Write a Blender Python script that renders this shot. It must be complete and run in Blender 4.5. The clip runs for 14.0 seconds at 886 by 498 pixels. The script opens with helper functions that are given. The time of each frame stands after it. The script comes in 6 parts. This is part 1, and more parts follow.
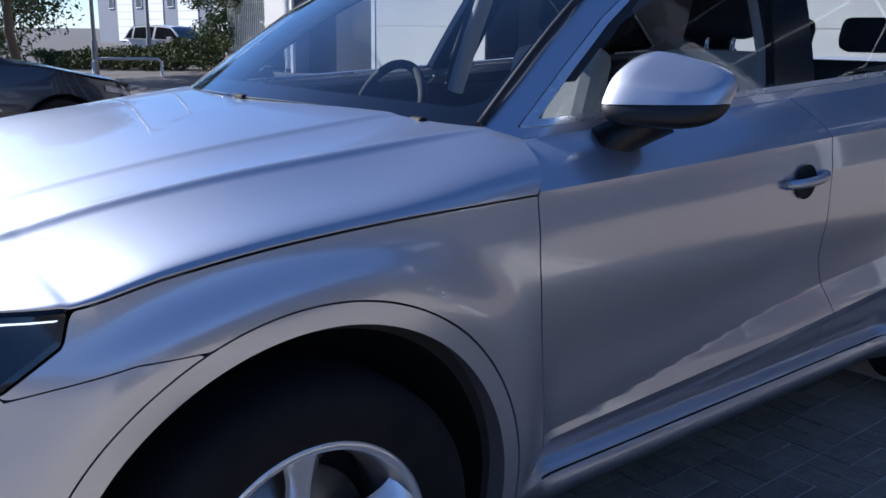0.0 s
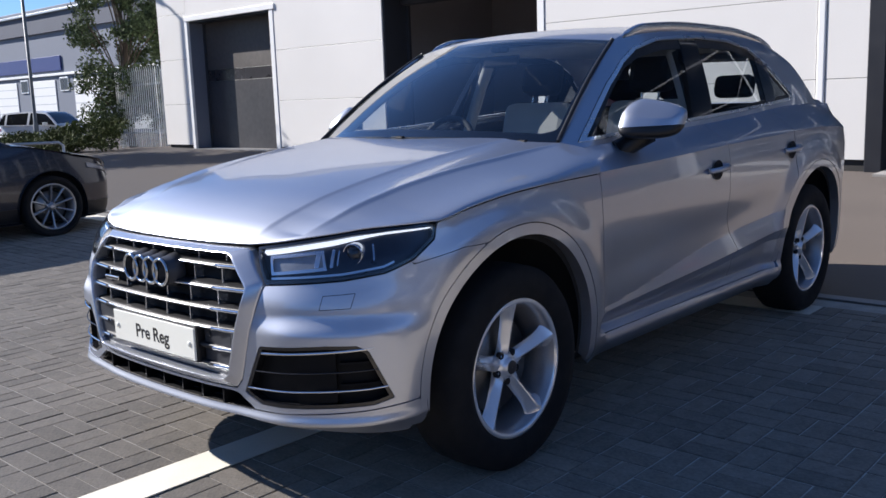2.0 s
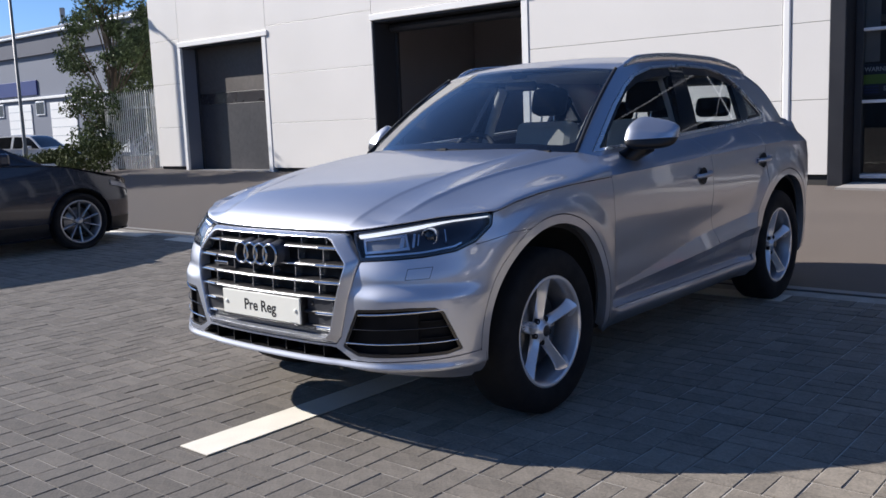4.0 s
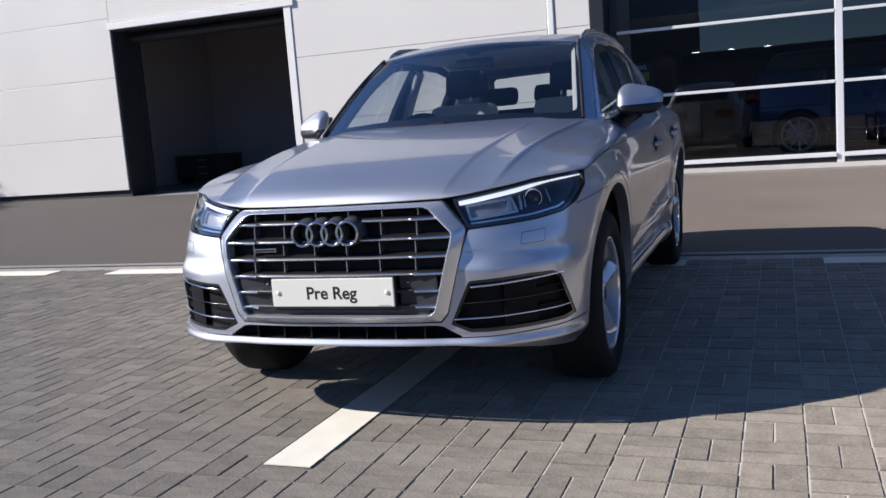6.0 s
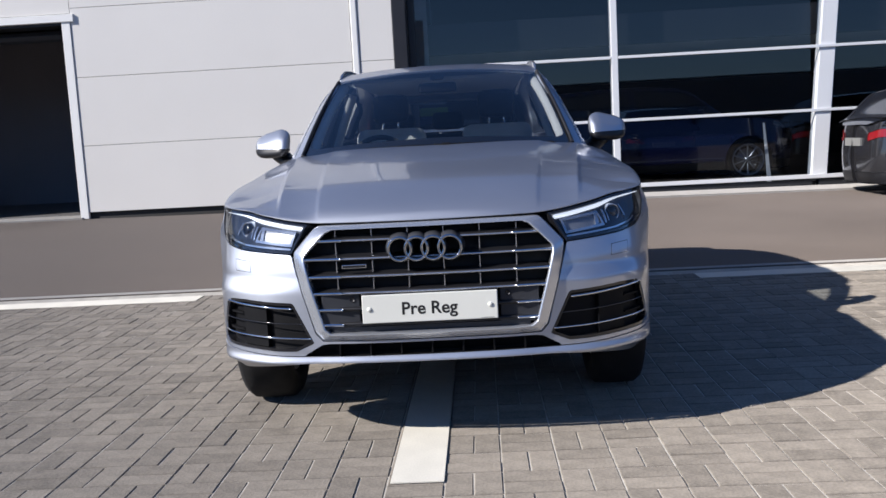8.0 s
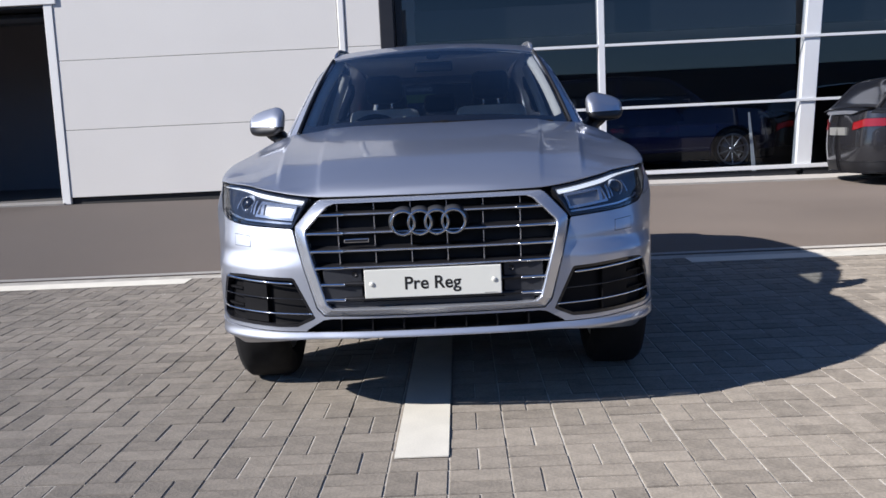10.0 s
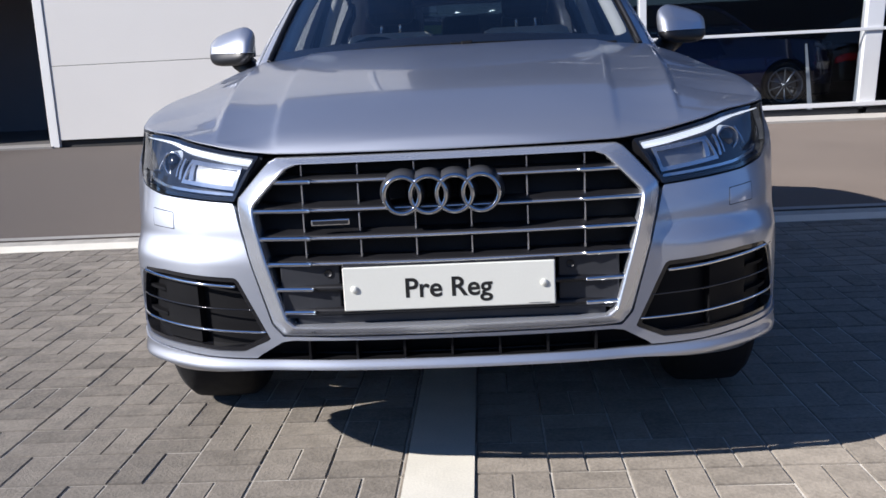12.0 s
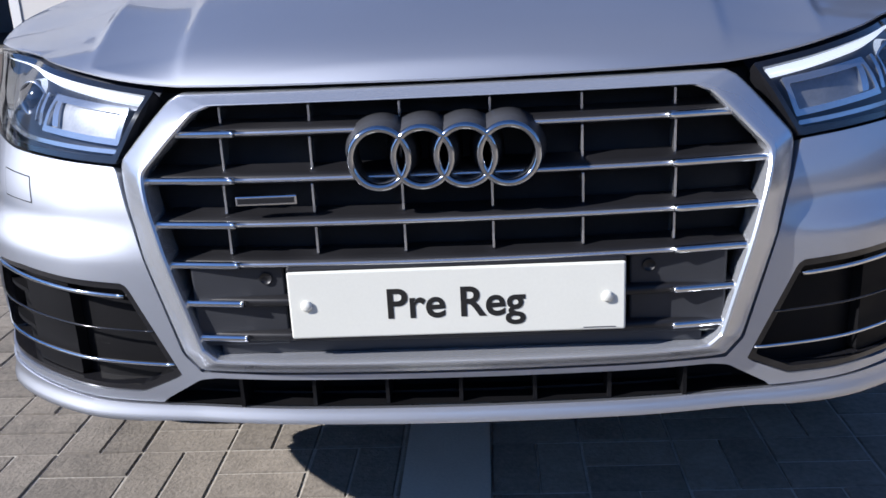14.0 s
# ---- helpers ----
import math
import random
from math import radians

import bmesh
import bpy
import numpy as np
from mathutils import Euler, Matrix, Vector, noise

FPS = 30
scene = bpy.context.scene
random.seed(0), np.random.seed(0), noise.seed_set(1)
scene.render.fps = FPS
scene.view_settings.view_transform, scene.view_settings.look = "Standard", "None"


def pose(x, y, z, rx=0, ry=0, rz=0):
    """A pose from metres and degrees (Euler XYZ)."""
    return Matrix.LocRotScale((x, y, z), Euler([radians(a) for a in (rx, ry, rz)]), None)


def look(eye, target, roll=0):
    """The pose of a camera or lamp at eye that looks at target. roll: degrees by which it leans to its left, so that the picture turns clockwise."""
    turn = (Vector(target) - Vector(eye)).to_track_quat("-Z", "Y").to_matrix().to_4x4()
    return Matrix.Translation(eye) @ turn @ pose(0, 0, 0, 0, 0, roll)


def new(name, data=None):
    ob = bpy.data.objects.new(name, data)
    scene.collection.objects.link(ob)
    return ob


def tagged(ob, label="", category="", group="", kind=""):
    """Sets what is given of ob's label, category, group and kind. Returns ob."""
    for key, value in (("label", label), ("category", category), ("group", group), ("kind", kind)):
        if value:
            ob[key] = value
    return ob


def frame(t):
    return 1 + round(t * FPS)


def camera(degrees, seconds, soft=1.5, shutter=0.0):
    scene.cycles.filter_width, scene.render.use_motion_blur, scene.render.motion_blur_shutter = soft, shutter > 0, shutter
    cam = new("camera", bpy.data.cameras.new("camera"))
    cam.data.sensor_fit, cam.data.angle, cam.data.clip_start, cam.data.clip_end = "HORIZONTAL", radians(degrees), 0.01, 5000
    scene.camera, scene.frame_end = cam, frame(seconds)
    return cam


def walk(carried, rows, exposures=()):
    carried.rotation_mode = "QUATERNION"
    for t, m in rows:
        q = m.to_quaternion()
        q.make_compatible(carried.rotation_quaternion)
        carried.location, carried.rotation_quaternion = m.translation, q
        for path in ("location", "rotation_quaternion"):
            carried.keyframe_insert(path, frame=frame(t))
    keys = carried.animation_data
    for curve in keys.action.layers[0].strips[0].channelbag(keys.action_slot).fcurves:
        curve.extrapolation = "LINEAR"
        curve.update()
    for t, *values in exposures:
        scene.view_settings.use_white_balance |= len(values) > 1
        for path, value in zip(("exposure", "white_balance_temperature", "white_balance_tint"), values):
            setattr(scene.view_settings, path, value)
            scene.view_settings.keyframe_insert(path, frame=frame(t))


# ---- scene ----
# ---- camera ----
cam = camera(52.2, 14.0, soft=1.55)
PATH = [
    (0, (2.184, 0.144, 1.345), (0.675, 1.37, 0.874), 0.7),
    (0.5, (2.349, -0.336, 1.315), (0.884, 0.952, 0.872), -0.0),
    (1, (2.504, -0.752, 1.331), (1.113, 0.622, 0.909), -1.1),
    (1.5, (2.594, -1.209, 1.345), (1.271, 0.243, 0.969), -1.6),
    (2, (2.815, -1.572, 1.334), (1.486, -0.115, 1.006), -2.0),
    (2.2, (2.913, -1.678, 1.369), (1.57, -0.233, 1.038), -2.3),
    (4.3, (3.111, -2.514, 1.3), (1.852, -0.984, 1.03), -2.5),
    (4.5, (2.953, -2.593, 1.272), (1.722, -1.04, 1.002), -2.9),
    (5, (2.561, -2.771, 1.23), (1.43, -1.146, 0.945), -3.8),
    (5.5, (2.079, -2.865, 1.209), (1.158, -1.112, 0.926), -4.6),
    (6, (1.625, -3.031, 1.165), (0.919, -1.179, 0.894), -4.4),
    (6.5, (1.187, -3.155, 1.18), (0.671, -1.24, 0.922), -4.0),
    (7, (0.766, -3.117, 1.163), (0.461, -1.157, 0.905), -4.0),
    (7.5, (0.426, -3.248, 1.16), (0.253, -1.27, 0.92), -3.1),
    (8, (0.215, -3.399, 1.189), (0.126, -1.415, 0.952), -3.1),
    (8.2, (0.19, -3.425, 1.174), (0.125, -1.44, 0.944), -3.0),
    (10.5, (0.122, -3.326, 1.124), (0.075, -1.347, 0.84), -2.7),
    (11, (0.145, -2.939, 1.121), (0.059, -0.967, 0.803), -3.6),
    (11.5, (0.105, -2.488, 1.061), (0.006, -0.521, 0.71), -3.2),
    (12, (0.1, -2.149, 1.08), (0.0, -0.189, 0.693), -2.9),
    (12.5, (0.106, -1.796, 1.06), (0.002, 0.154, 0.632), -3.4),
    (13, (0.108, -1.56, 1.052), (-0.022, 0.371, 0.568), -3.6),
    (13.5, (0.062, -1.385, 1.046), (-0.04, 0.535, 0.506), -3.0),
    (14, (0.059, -1.306, 1.054), (-0.05, 0.598, 0.462), -3.0),
]
EXPOSURES = [(0.0, 1.06, 5780, 13), (1.0, 0.90, 5850, 13), (1.5, 0.98, 5980, 13), (2.0, 0.90, 6120, 13), (4.5, 0.78, 6250, 13), (6.5, 0.70, 6170, 13), (8.0, 0.62, 6080, 13), (10.5, 0.59, 6060, 13), (12.0, 0.69, 6080, 13), (14.0, 0.80, 5940, 13)]
walk(cam, [(t, look(eye, target, roll)) for t, eye, target, roll in PATH], EXPOSURES)

# ---- world, sun and exposure ----
SUN_DIR = Vector((-1.42, -0.62, 1.0)).normalized()
world = bpy.data.worlds.new("world")
scene.world = world
world.use_nodes = True
wn = world.node_tree
sky = wn.nodes.new("ShaderNodeTexSky")
sky.sky_type = "NISHITA"
sky.sun_disc = False
sky.air_density, sky.dust_density, sky.ozone_density = 0.8, 0.15, 6.0
sky.sun_elevation = math.asin(SUN_DIR.z)
sky.sun_rotation = math.atan2(SUN_DIR.x, SUN_DIR.y)
wn.nodes["Background"].inputs["Strength"].default_value = 0.070
tint = wn.nodes.new("ShaderNodeVectorMath")
tint.operation = "MULTIPLY"
tint.inputs[1].default_value = (0.91, 0.975, 1.05)
wn.links.new(sky.outputs[0], tint.inputs[0])
wn.links.new(tint.outputs[0], wn.nodes["Background"].inputs[0])
sun_data = bpy.data.lights.new("sun", "SUN")
sun_data.energy, sun_data.angle, sun_data.color = 4.75, radians(0.55), (1.0, 0.935, 0.84)
sun = new("sun", sun_data)
sun.matrix_world = look(SUN_DIR * 60, (0, 0, 0))


# ---- materials ----
def shader(name, color=(0.5, 0.5, 0.5), rough=0.5, metal=0.0, coat=0.0, spread=0.15, scale=6.0, fine=120.0, bump=0.0, bump_scale=None, rough_spread=0.1, random_tone=0.0, spec=0.5):
    """A principled surface whose colour and gloss vary at two scales."""
    m = bpy.data.materials.new(name)
    m.use_nodes = True
    nt = m.node_tree
    b = nt.nodes["Principled BSDF"]
    b.inputs["Metallic"].default_value = metal
    b.inputs["Coat Weight"].default_value = coat
    b.inputs["Coat Roughness"].default_value = 0.03
    b.inputs["Specular IOR Level"].default_value = spec
    if rough > 0.84 and not metal:
        b.inputs["Diffuse Roughness"].default_value = 1.0
    tc = nt.nodes.new("ShaderNodeTexCoord")
    big, small = nt.nodes.new("ShaderNodeTexNoise"), nt.nodes.new("ShaderNodeTexNoise")
    big.inputs["Scale"].default_value, small.inputs["Scale"].default_value = scale, fine
    big.inputs["Detail"].default_value, small.inputs["Detail"].default_value = 5, 3
    for n in (big, small):
        nt.links.new(tc.outputs["Object"], n.inputs["Vector"])
    add = nt.nodes.new("ShaderNodeMath")
    add.operation = "ADD"
    nt.links.new(big.outputs["Fac"], add.inputs[0])
    nt.links.new(small.outputs["Fac"], add.inputs[1])
    fac = add
    if random_tone:
        info = nt.nodes.new("ShaderNodeObjectInfo")
        geo = nt.nodes.new("ShaderNodeNewGeometry")
        both = nt.nodes.new("ShaderNodeMath")
        both.operation = "ADD"
        nt.links.new(info.outputs["Random"], both.inputs[0])
        nt.links.new(geo.outputs["Random Per Island"], both.inputs[1])
        fr = nt.nodes.new("ShaderNodeMath")
        fr.operation = "FRACT"
        nt.links.new(both.outputs[0], fr.inputs[0])
        mul = nt.nodes.new("ShaderNodeMath")
        mul.operation = "MULTIPLY_ADD"
        mul.inputs[1].default_value, mul.inputs[2].default_value = random_tone, -random_tone / 2
        nt.links.new(fr.outputs[0], mul.inputs[0])
        fac = nt.nodes.new("ShaderNodeMath")
        fac.operation = "ADD"
        nt.links.new(add.outputs[0], fac.inputs[0])
        nt.links.new(mul.outputs[0], fac.inputs[1])
    ramp = nt.nodes.new("ShaderNodeMapRange")
    ramp.inputs["From Min"].default_value, ramp.inputs["From Max"].default_value = 0.55, 1.45
    ramp.inputs["To Min"].default_value, ramp.inputs["To Max"].default_value = 1 - spread, 1 + spread
    nt.links.new(fac.outputs[0], ramp.inputs["Value"])
    tone = nt.nodes.new("ShaderNodeVectorMath")
    tone.operation = "SCALE"
    tone.inputs[0].default_value = color
    nt.links.new(ramp.outputs[0], tone.inputs["Scale"])
    nt.links.new(tone.outputs[0], b.inputs["Base Color"])
    rr = nt.nodes.new("ShaderNodeMapRange")
    rr.inputs["From Min"].default_value, rr.inputs["From Max"].default_value = 0.3, 0.7
    rr.inputs["To Min"].default_value, rr.inputs["To Max"].default_value = max(rough * (1 - rough_spread), 0), min(rough * (1 + rough_spread), 1)
    nt.links.new(big.outputs["Fac"], rr.inputs["Value"])
    nt.links.new(rr.outputs[0], b.inputs["Roughness"])
    if bump:
        bn = nt.nodes.new("ShaderNodeBump")
        bn.inputs["Strength"].default_value = 1.0
        bn.inputs["Distance"].default_value = bump
        src = small
        if bump_scale:
            src = nt.nodes.new("ShaderNodeTexNoise")
            src.inputs["Scale"].default_value, src.inputs["Detail"].default_value = bump_scale, 4
            nt.links.new(tc.outputs["Object"], src.inputs["Vector"])
        nt.links.new(src.outputs["Fac"], bn.inputs["Height"])
        nt.links.new(bn.outputs[0], b.inputs["Normal"])
    return m


def glass(name, tint=(0.8, 0.85, 0.85), rough=0.0, ior=1.5, power=4.2):
    """Thin pane: tinted see-through with a Fresnel gloss."""
    m = bpy.data.materials.new(name)
    m.use_nodes = True
    nt = m.node_tree
    nt.nodes.remove(nt.nodes["Principled BSDF"])
    tr, gl, mix, lw, pw, ma = (nt.nodes.new(k) for k in ("ShaderNodeBsdfTransparent", "ShaderNodeBsdfGlossy", "ShaderNodeMixShader", "ShaderNodeLayerWeight", "ShaderNodeMath", "ShaderNodeMath"))
    tr.inputs[0].default_value = (*tint, 1)
    gl.inputs["Roughness"].default_value = rough
    lw.inputs["Blend"].default_value = 0.5
    f0 = 1.8 * ((ior - 1) / (ior + 1)) ** 2
    pw.operation, ma.operation = "POWER", "MULTIPLY_ADD"
    pw.inputs[1].default_value = power
    ma.inputs[1].default_value, ma.inputs[2].default_value = 1 - f0, f0
    nt.links.new(lw.outputs["Facing"], pw.inputs[0])
    nt.links.new(pw.outputs[0], ma.inputs[0])
    nt.links.new(ma.outputs[0], mix.inputs[0])
    nt.links.new(tr.outputs[0], mix.inputs[1])
    nt.links.new(gl.outputs[0], mix.inputs[2])
    nt.links.new(mix.outputs[0], nt.nodes["Material Output"].inputs[0])
    return m


def glow(name, color, strength):
    m = bpy.data.materials.new(name)
    m.use_nodes = True
    b = m.node_tree.nodes["Principled BSDF"]
    b.inputs["Base Color"].default_value = (*color, 1)
    b.inputs["Emission Color"].default_value = (*color, 1)
    b.inputs["Emission Strength"].default_value = strength
    b.inputs["Roughness"].default_value = 0.3
    return m


PAINT = shader("silver_paint", (0.55, 0.58, 0.65), 0.24, 0.62, 1.0, 0.05, 3, 900, rough_spread=0.06)


def flake_lobe(m, rough, share):
    """A second, broader gloss from metal flakes that lie at odd angles."""
    nt = m.node_tree
    a = nt.nodes["Principled BSDF"]
    a.inputs["Coat IOR"].default_value = 1.85
    b, mix = nt.nodes.new("ShaderNodeBsdfGlossy"), nt.nodes.new("ShaderNodeMixShader")
    b.distribution = "BECKMANN"
    b.inputs["Roughness"].default_value = rough
    nt.links.new(a.inputs["Base Color"].links[0].from_socket, b.inputs["Color"])
    mix.inputs[0].default_value = share
    nt.links.new(a.outputs[0], mix.inputs[1])
    nt.links.new(b.outputs[0], mix.inputs[2])
    nt.links.new(mix.outputs[0], nt.nodes["Material Output"].inputs[0])


flake_lobe(PAINT, 0.60, 0.42)
FRAME = shader("brushed_frame", (0.60, 0.625, 0.675), 0.25, 0.72, 0.4, 0.05, 4, 400)
SATIN = shader("satin_aluminium", (0.70, 0.715, 0.75), 0.22, 0.9, 0.3, 0.05, 4, 400)
CHROME = shader("chrome", (0.82, 0.83, 0.85), 0.07, 1.0, 0, 0.04, 8, 300)
TRIM = shader("bright_trim", (0.86, 0.87, 0.89), 0.28, 0.85, 0, 0.04, 8, 300)
EMBLEM = shader("emblem_chrome", (0.58, 0.59, 0.61), 0.09, 1.0, 0, 0.04, 8, 300)
ALLOY = shader("alloy_wheel", (0.95, 0.96, 0.98), 0.16, 0.50, 1.0, 0.06, 12, 300)
ALLOY_GREY = shader("alloy_grey", (0.42, 0.43, 0.45), 0.3, 0.8, 0.3, 0.06, 12, 300)
ALLOY_DARK = shader("alloy_barrel", (0.36, 0.37, 0.40), 0.35, 0.6, 0, 0.2, 12, 300)
RUBBER = shader("tyre_rubber", (0.007, 0.007, 0.008), 0.9, 0, 0, 0.25, 14, 200, bump=0.0004)
BLACK = shader("black_plastic", (0.010, 0.010, 0.012), 0.45, 0, 0, 0.2, 10, 500, bump=0.0001)
INTAKE = shader("intake_black", (0.0040, 0.0040, 0.0050), 0.6, 0, 0, 0.2, 10, 500, spec=0.2)
GLOSS = shader("gloss_black", (0.012, 0.012, 0.014), 0.12, 0, 0.6, 0.2, 6, 300)
DARK = shader("dark_cavity", (0.010, 0.010, 0.011), 0.8, 0, 0, 0.3, 8, 100)
EMBLEM_MOUNT = shader("emblem_mount", (0.055, 0.058, 0.068), 0.4, 0, 0, 0.12, 8, 500)
GREY_PLASTIC = shader("grey_plastic", (0.032, 0.034, 0.040), 0.42, 0, 0, 0.15, 8, 500)
PLATE_WHITE = shader("plate_white", (0.76, 0.765, 0.70), 0.25, 0, 0.4, 0.03, 9, 200)
PLATE_GREY = shader("grey_plate", (0.22, 0.22, 0.21), 0.4, 0, 0, 0.06, 9, 200)
INK = shader("plate_ink", (0.012, 0.012, 0.012), 0.5, 0, 0, 0.2, 20, 200)
BRAKE = shader("brake_disc", (0.28, 0.27, 0.26), 0.35, 0.9, 0, 0.2, 30, 300)
LAMP_WHITE = glow("day_light", (0.93, 0.96, 1.0), 0.55)
LAMP_PLASTIC = shader("lamp_reflector", (0.60, 0.62, 0.66), 0.15, 0.85, 0.2, 0.08, 20, 200)
LAMP_HOUSING = shader("lamp_housing", (0.035, 0.040, 0.055), 0.3, 0.6, 0, 0.2, 20, 200)
LAMP_FACE = shader("lamp_face", (0.26, 0.27, 0.30), 0.35, 0.4, 0, 0.2, 30, 200)
LENS = glass("lamp_lens", (0.93, 0.95, 0.97), ior=1.34)
SCREEN = glass("windscreen_glass", (0.84, 0.88, 0.90), ior=1.45, power=2.8)
SIDE_GLASS = glass("side_glass", (0.74, 0.78, 0.80), ior=1.36)
REAR_GLASS = glass("rear_glass", (0.80, 0.83, 0.84), ior=1.38)
QUARTER_GLASS = glass("quarter_glass", (0.10, 0.11, 0.12), ior=1.38)
SEAT = shader("seat_fabric", (0.70, 0.69, 0.66), 0.9, 0, 0, 0.15, 10, 300, bump=0.0006)
PILLAR = shader("pale_trim", (0.52, 0.51, 0.49), 0.8, 0, 0, 0.06, 8, 200)
SEAT_DARK = shader("seat_black", (0.020, 0.021, 0.024), 0.8, 0, 0, 0.2, 10, 300, bump=0.0005)
RED = shader("red_lamp", (0.22, 0.008, 0.010), 0.15, 0, 0.6, 0.1, 10, 200)
NAVY = shader("navy_paint", (0.016, 0.021, 0.036), 0.25, 0.2, 0.5, 0.06, 3, 600)
BLUE_PAINT = shader("blue_paint", (0.006, 0.009, 0.055), 0.25, 0.3, 1.0, 0.06, 3, 600)
BLACK_PAINT = shader("black_paint", (0.014, 0.014, 0.016), 0.2, 0.2, 1.0, 0.06, 3, 600)
GREY_PAINT = shader("dark_grey_paint", (0.040, 0.039, 0.043), 0.2, 0.5, 1.0, 0.06, 3, 600)
WHITE_PAINT = shader("white_paint", (0.78, 0.78, 0.77), 0.3, 0, 1.0, 0.03, 3, 600)
TARMAC = shader("tarmac", (0.139, 0.114, 0.095), 0.9, 0, 0, 0.22, 0.55, 140, bump=0.004, bump_scale=160)
JOINT = shader("joint_sand", (0.46, 0.43, 0.375), 0.95, 0, 0, 0.4, 9, 160, bump=0.004, bump_scale=90)
PAVER = shader("concrete_paver", (0.235, 0.207, 0.170), 0.88, 0, 0, 0.36, 14.0, 75, bump=0.0036, bump_scale=110, random_tone=0.42)
LINE_PAINT = shader("road_paint", (0.72, 0.69, 0.60), 0.7, 0, 0, 0.12, 7, 150, bump=0.0006)
EDGING = shader("concrete_edging", (0.36, 0.34, 0.31), 0.85, 0, 0, 0.2, 5, 120, bump=0.001)
CLAD = shader("white_cladding", (0.71, 0.692, 0.655), 0.42, 0, 0, 0.035, 0.8, 60)
CLAD_TRIM = shader("white_trim", (0.80, 0.80, 0.78), 0.4, 0, 0, 0.03, 2, 60)
DARK_POST = shader("dark_post", (0.016, 0.017, 0.022), 0.45, 0.1, 0, 0.12, 3, 100)
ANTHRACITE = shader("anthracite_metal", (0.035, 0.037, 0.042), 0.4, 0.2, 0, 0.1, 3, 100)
PLINTH = shader("dark_plinth", (0.030, 0.029, 0.028), 0.8, 0, 0, 0.2, 5, 90)
PVC_PALE = shader("worn_door_panel", (0.085, 0.075, 0.068), 0.5, 0, 0, 0.3, 0.9, 12)
PVC_GREY = shader("grey_door_panel", (0.055, 0.053, 0.056), 0.4, 0, 0, 0.3, 0.9, 12)
PVC = shader("dark_door_curtain", (0.030, 0.026, 0.028), 0.28, 0, 0, 0.35, 0.9, 12, rough_spread=0.3)
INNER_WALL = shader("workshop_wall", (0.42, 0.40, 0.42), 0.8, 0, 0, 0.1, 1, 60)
WHITE_WALL = shader("pale_ceiling", (0.55, 0.57, 0.60), 0.7, 0, 0, 0.06, 0.7, 30)
BAY_FLOOR = shader("bay_floor", (0.16, 0.155, 0.15), 0.4, 0, 0, 0.2, 1.2, 60)
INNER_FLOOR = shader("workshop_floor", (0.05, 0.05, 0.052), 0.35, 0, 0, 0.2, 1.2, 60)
MULLION = shader("white_mullion", (0.78, 0.79, 0.80), 0.35, 0.1, 0, 0.03, 3, 80)
SHOP_GLASS = glass("showroom_glass", (0.52, 0.56, 0.60), ior=1.53)
PALE = shader("zinc_pale", (0.78, 0.79, 0.78), 0.5, 0.0, 0, 0.15, 8, 120)
GALV = shader("galvanised_steel", (0.42, 0.44, 0.46), 0.45, 0.7, 0, 0.15, 8, 120)
POST_GREY = shader("grey_post", (0.16, 0.17, 0.18), 0.5, 0.3, 0, 0.12, 6, 100)
BARK = shader("bark", (0.12, 0.09, 0.065), 0.9, 0, 0, 0.3, 9, 90, bump=0.004)
LEAF = shader("leaf", (0.090, 0.120, 0.055), 0.75, 0, 0, 0.45, 1.5, 30, random_tone=0.9, spec=0.2)
HEDGE = shader("hedge_leaf", (0.060, 0.078, 0.026), 0.75, 0, 0, 0.45, 1.5, 30, random_tone=0.9, spec=0.2)
BLUE_BAND = shader("blue_fascia", (0.022, 0.030, 0.150), 0.4, 0, 0, 0.08, 0.5, 30)
EAVES = shader("eaves_grey", (0.075, 0.085, 0.115), 0.7, 0, 0, 0.08, 0.4, 20)
FAR_WALL = shader("grey_wall", (0.155, 0.175, 0.22), 0.7, 0, 0, 0.08, 0.4, 20)
SIGN_GREEN = shader("sign_green", (0.22, 0.36, 0.03), 0.5, 0, 0, 0.05, 5, 60)


# ---- mesh helpers ----
def mesh_ob(name, verts, faces, mat, parent=None, label="", smooth=True):
    me = bpy.data.meshes.new(name)
    me.from_pydata([tuple(v) for v in verts], [], [tuple(f) for f in faces])
    me.materials.append(mat)
    if smooth:
        me.polygons.foreach_set("use_smooth", [True] * len(me.polygons))
    me.update()
    ob = new(name, me)
    if parent is not None:
        ob.parent = parent
    if label:
        ob["label"] = label
    return ob


def part(name, bm, mat, parent=None, label="", smooth=False):
    me = bpy.data.meshes.new(name)
    bm.to_mesh(me)
    bm.free()
    me.materials.append(mat)
    if smooth:
        me.polygons.foreach_set("use_smooth", [True] * len(me.polygons))
    ob = new(name, me)
    if parent is not None:
        ob.parent = parent
    if label:
        ob["label"] = label
    return ob


def empty(name, m, label, category, group="", kind=""):
    ob = new(name)
    ob.matrix_world = m
    ob.empty_display_size = 0.1
    return tagged(ob, label, category, group, kind)


def box(bm, lo, hi, bevel=0.0, m=None):
    """A box from corner to corner, its edges bevelled."""
    c = [(a + b) / 2 for a, b in zip(lo, hi)]
    d = [max(abs(b - a), 1e-4) for a, b in zip(lo, hi)]
    r = bmesh.ops.create_cube(bm, size=1, matrix=(m or Matrix()) @ Matrix.Translation(c) @ Matrix.Diagonal((*d, 1)))
    if bevel:
        edges = list({e for v in r["verts"] for e in v.link_edges})
        bmesh.ops.bevel(bm, geom=edges, offset=bevel, segments=2, affect="EDGES", profile=0.5)
    return bm


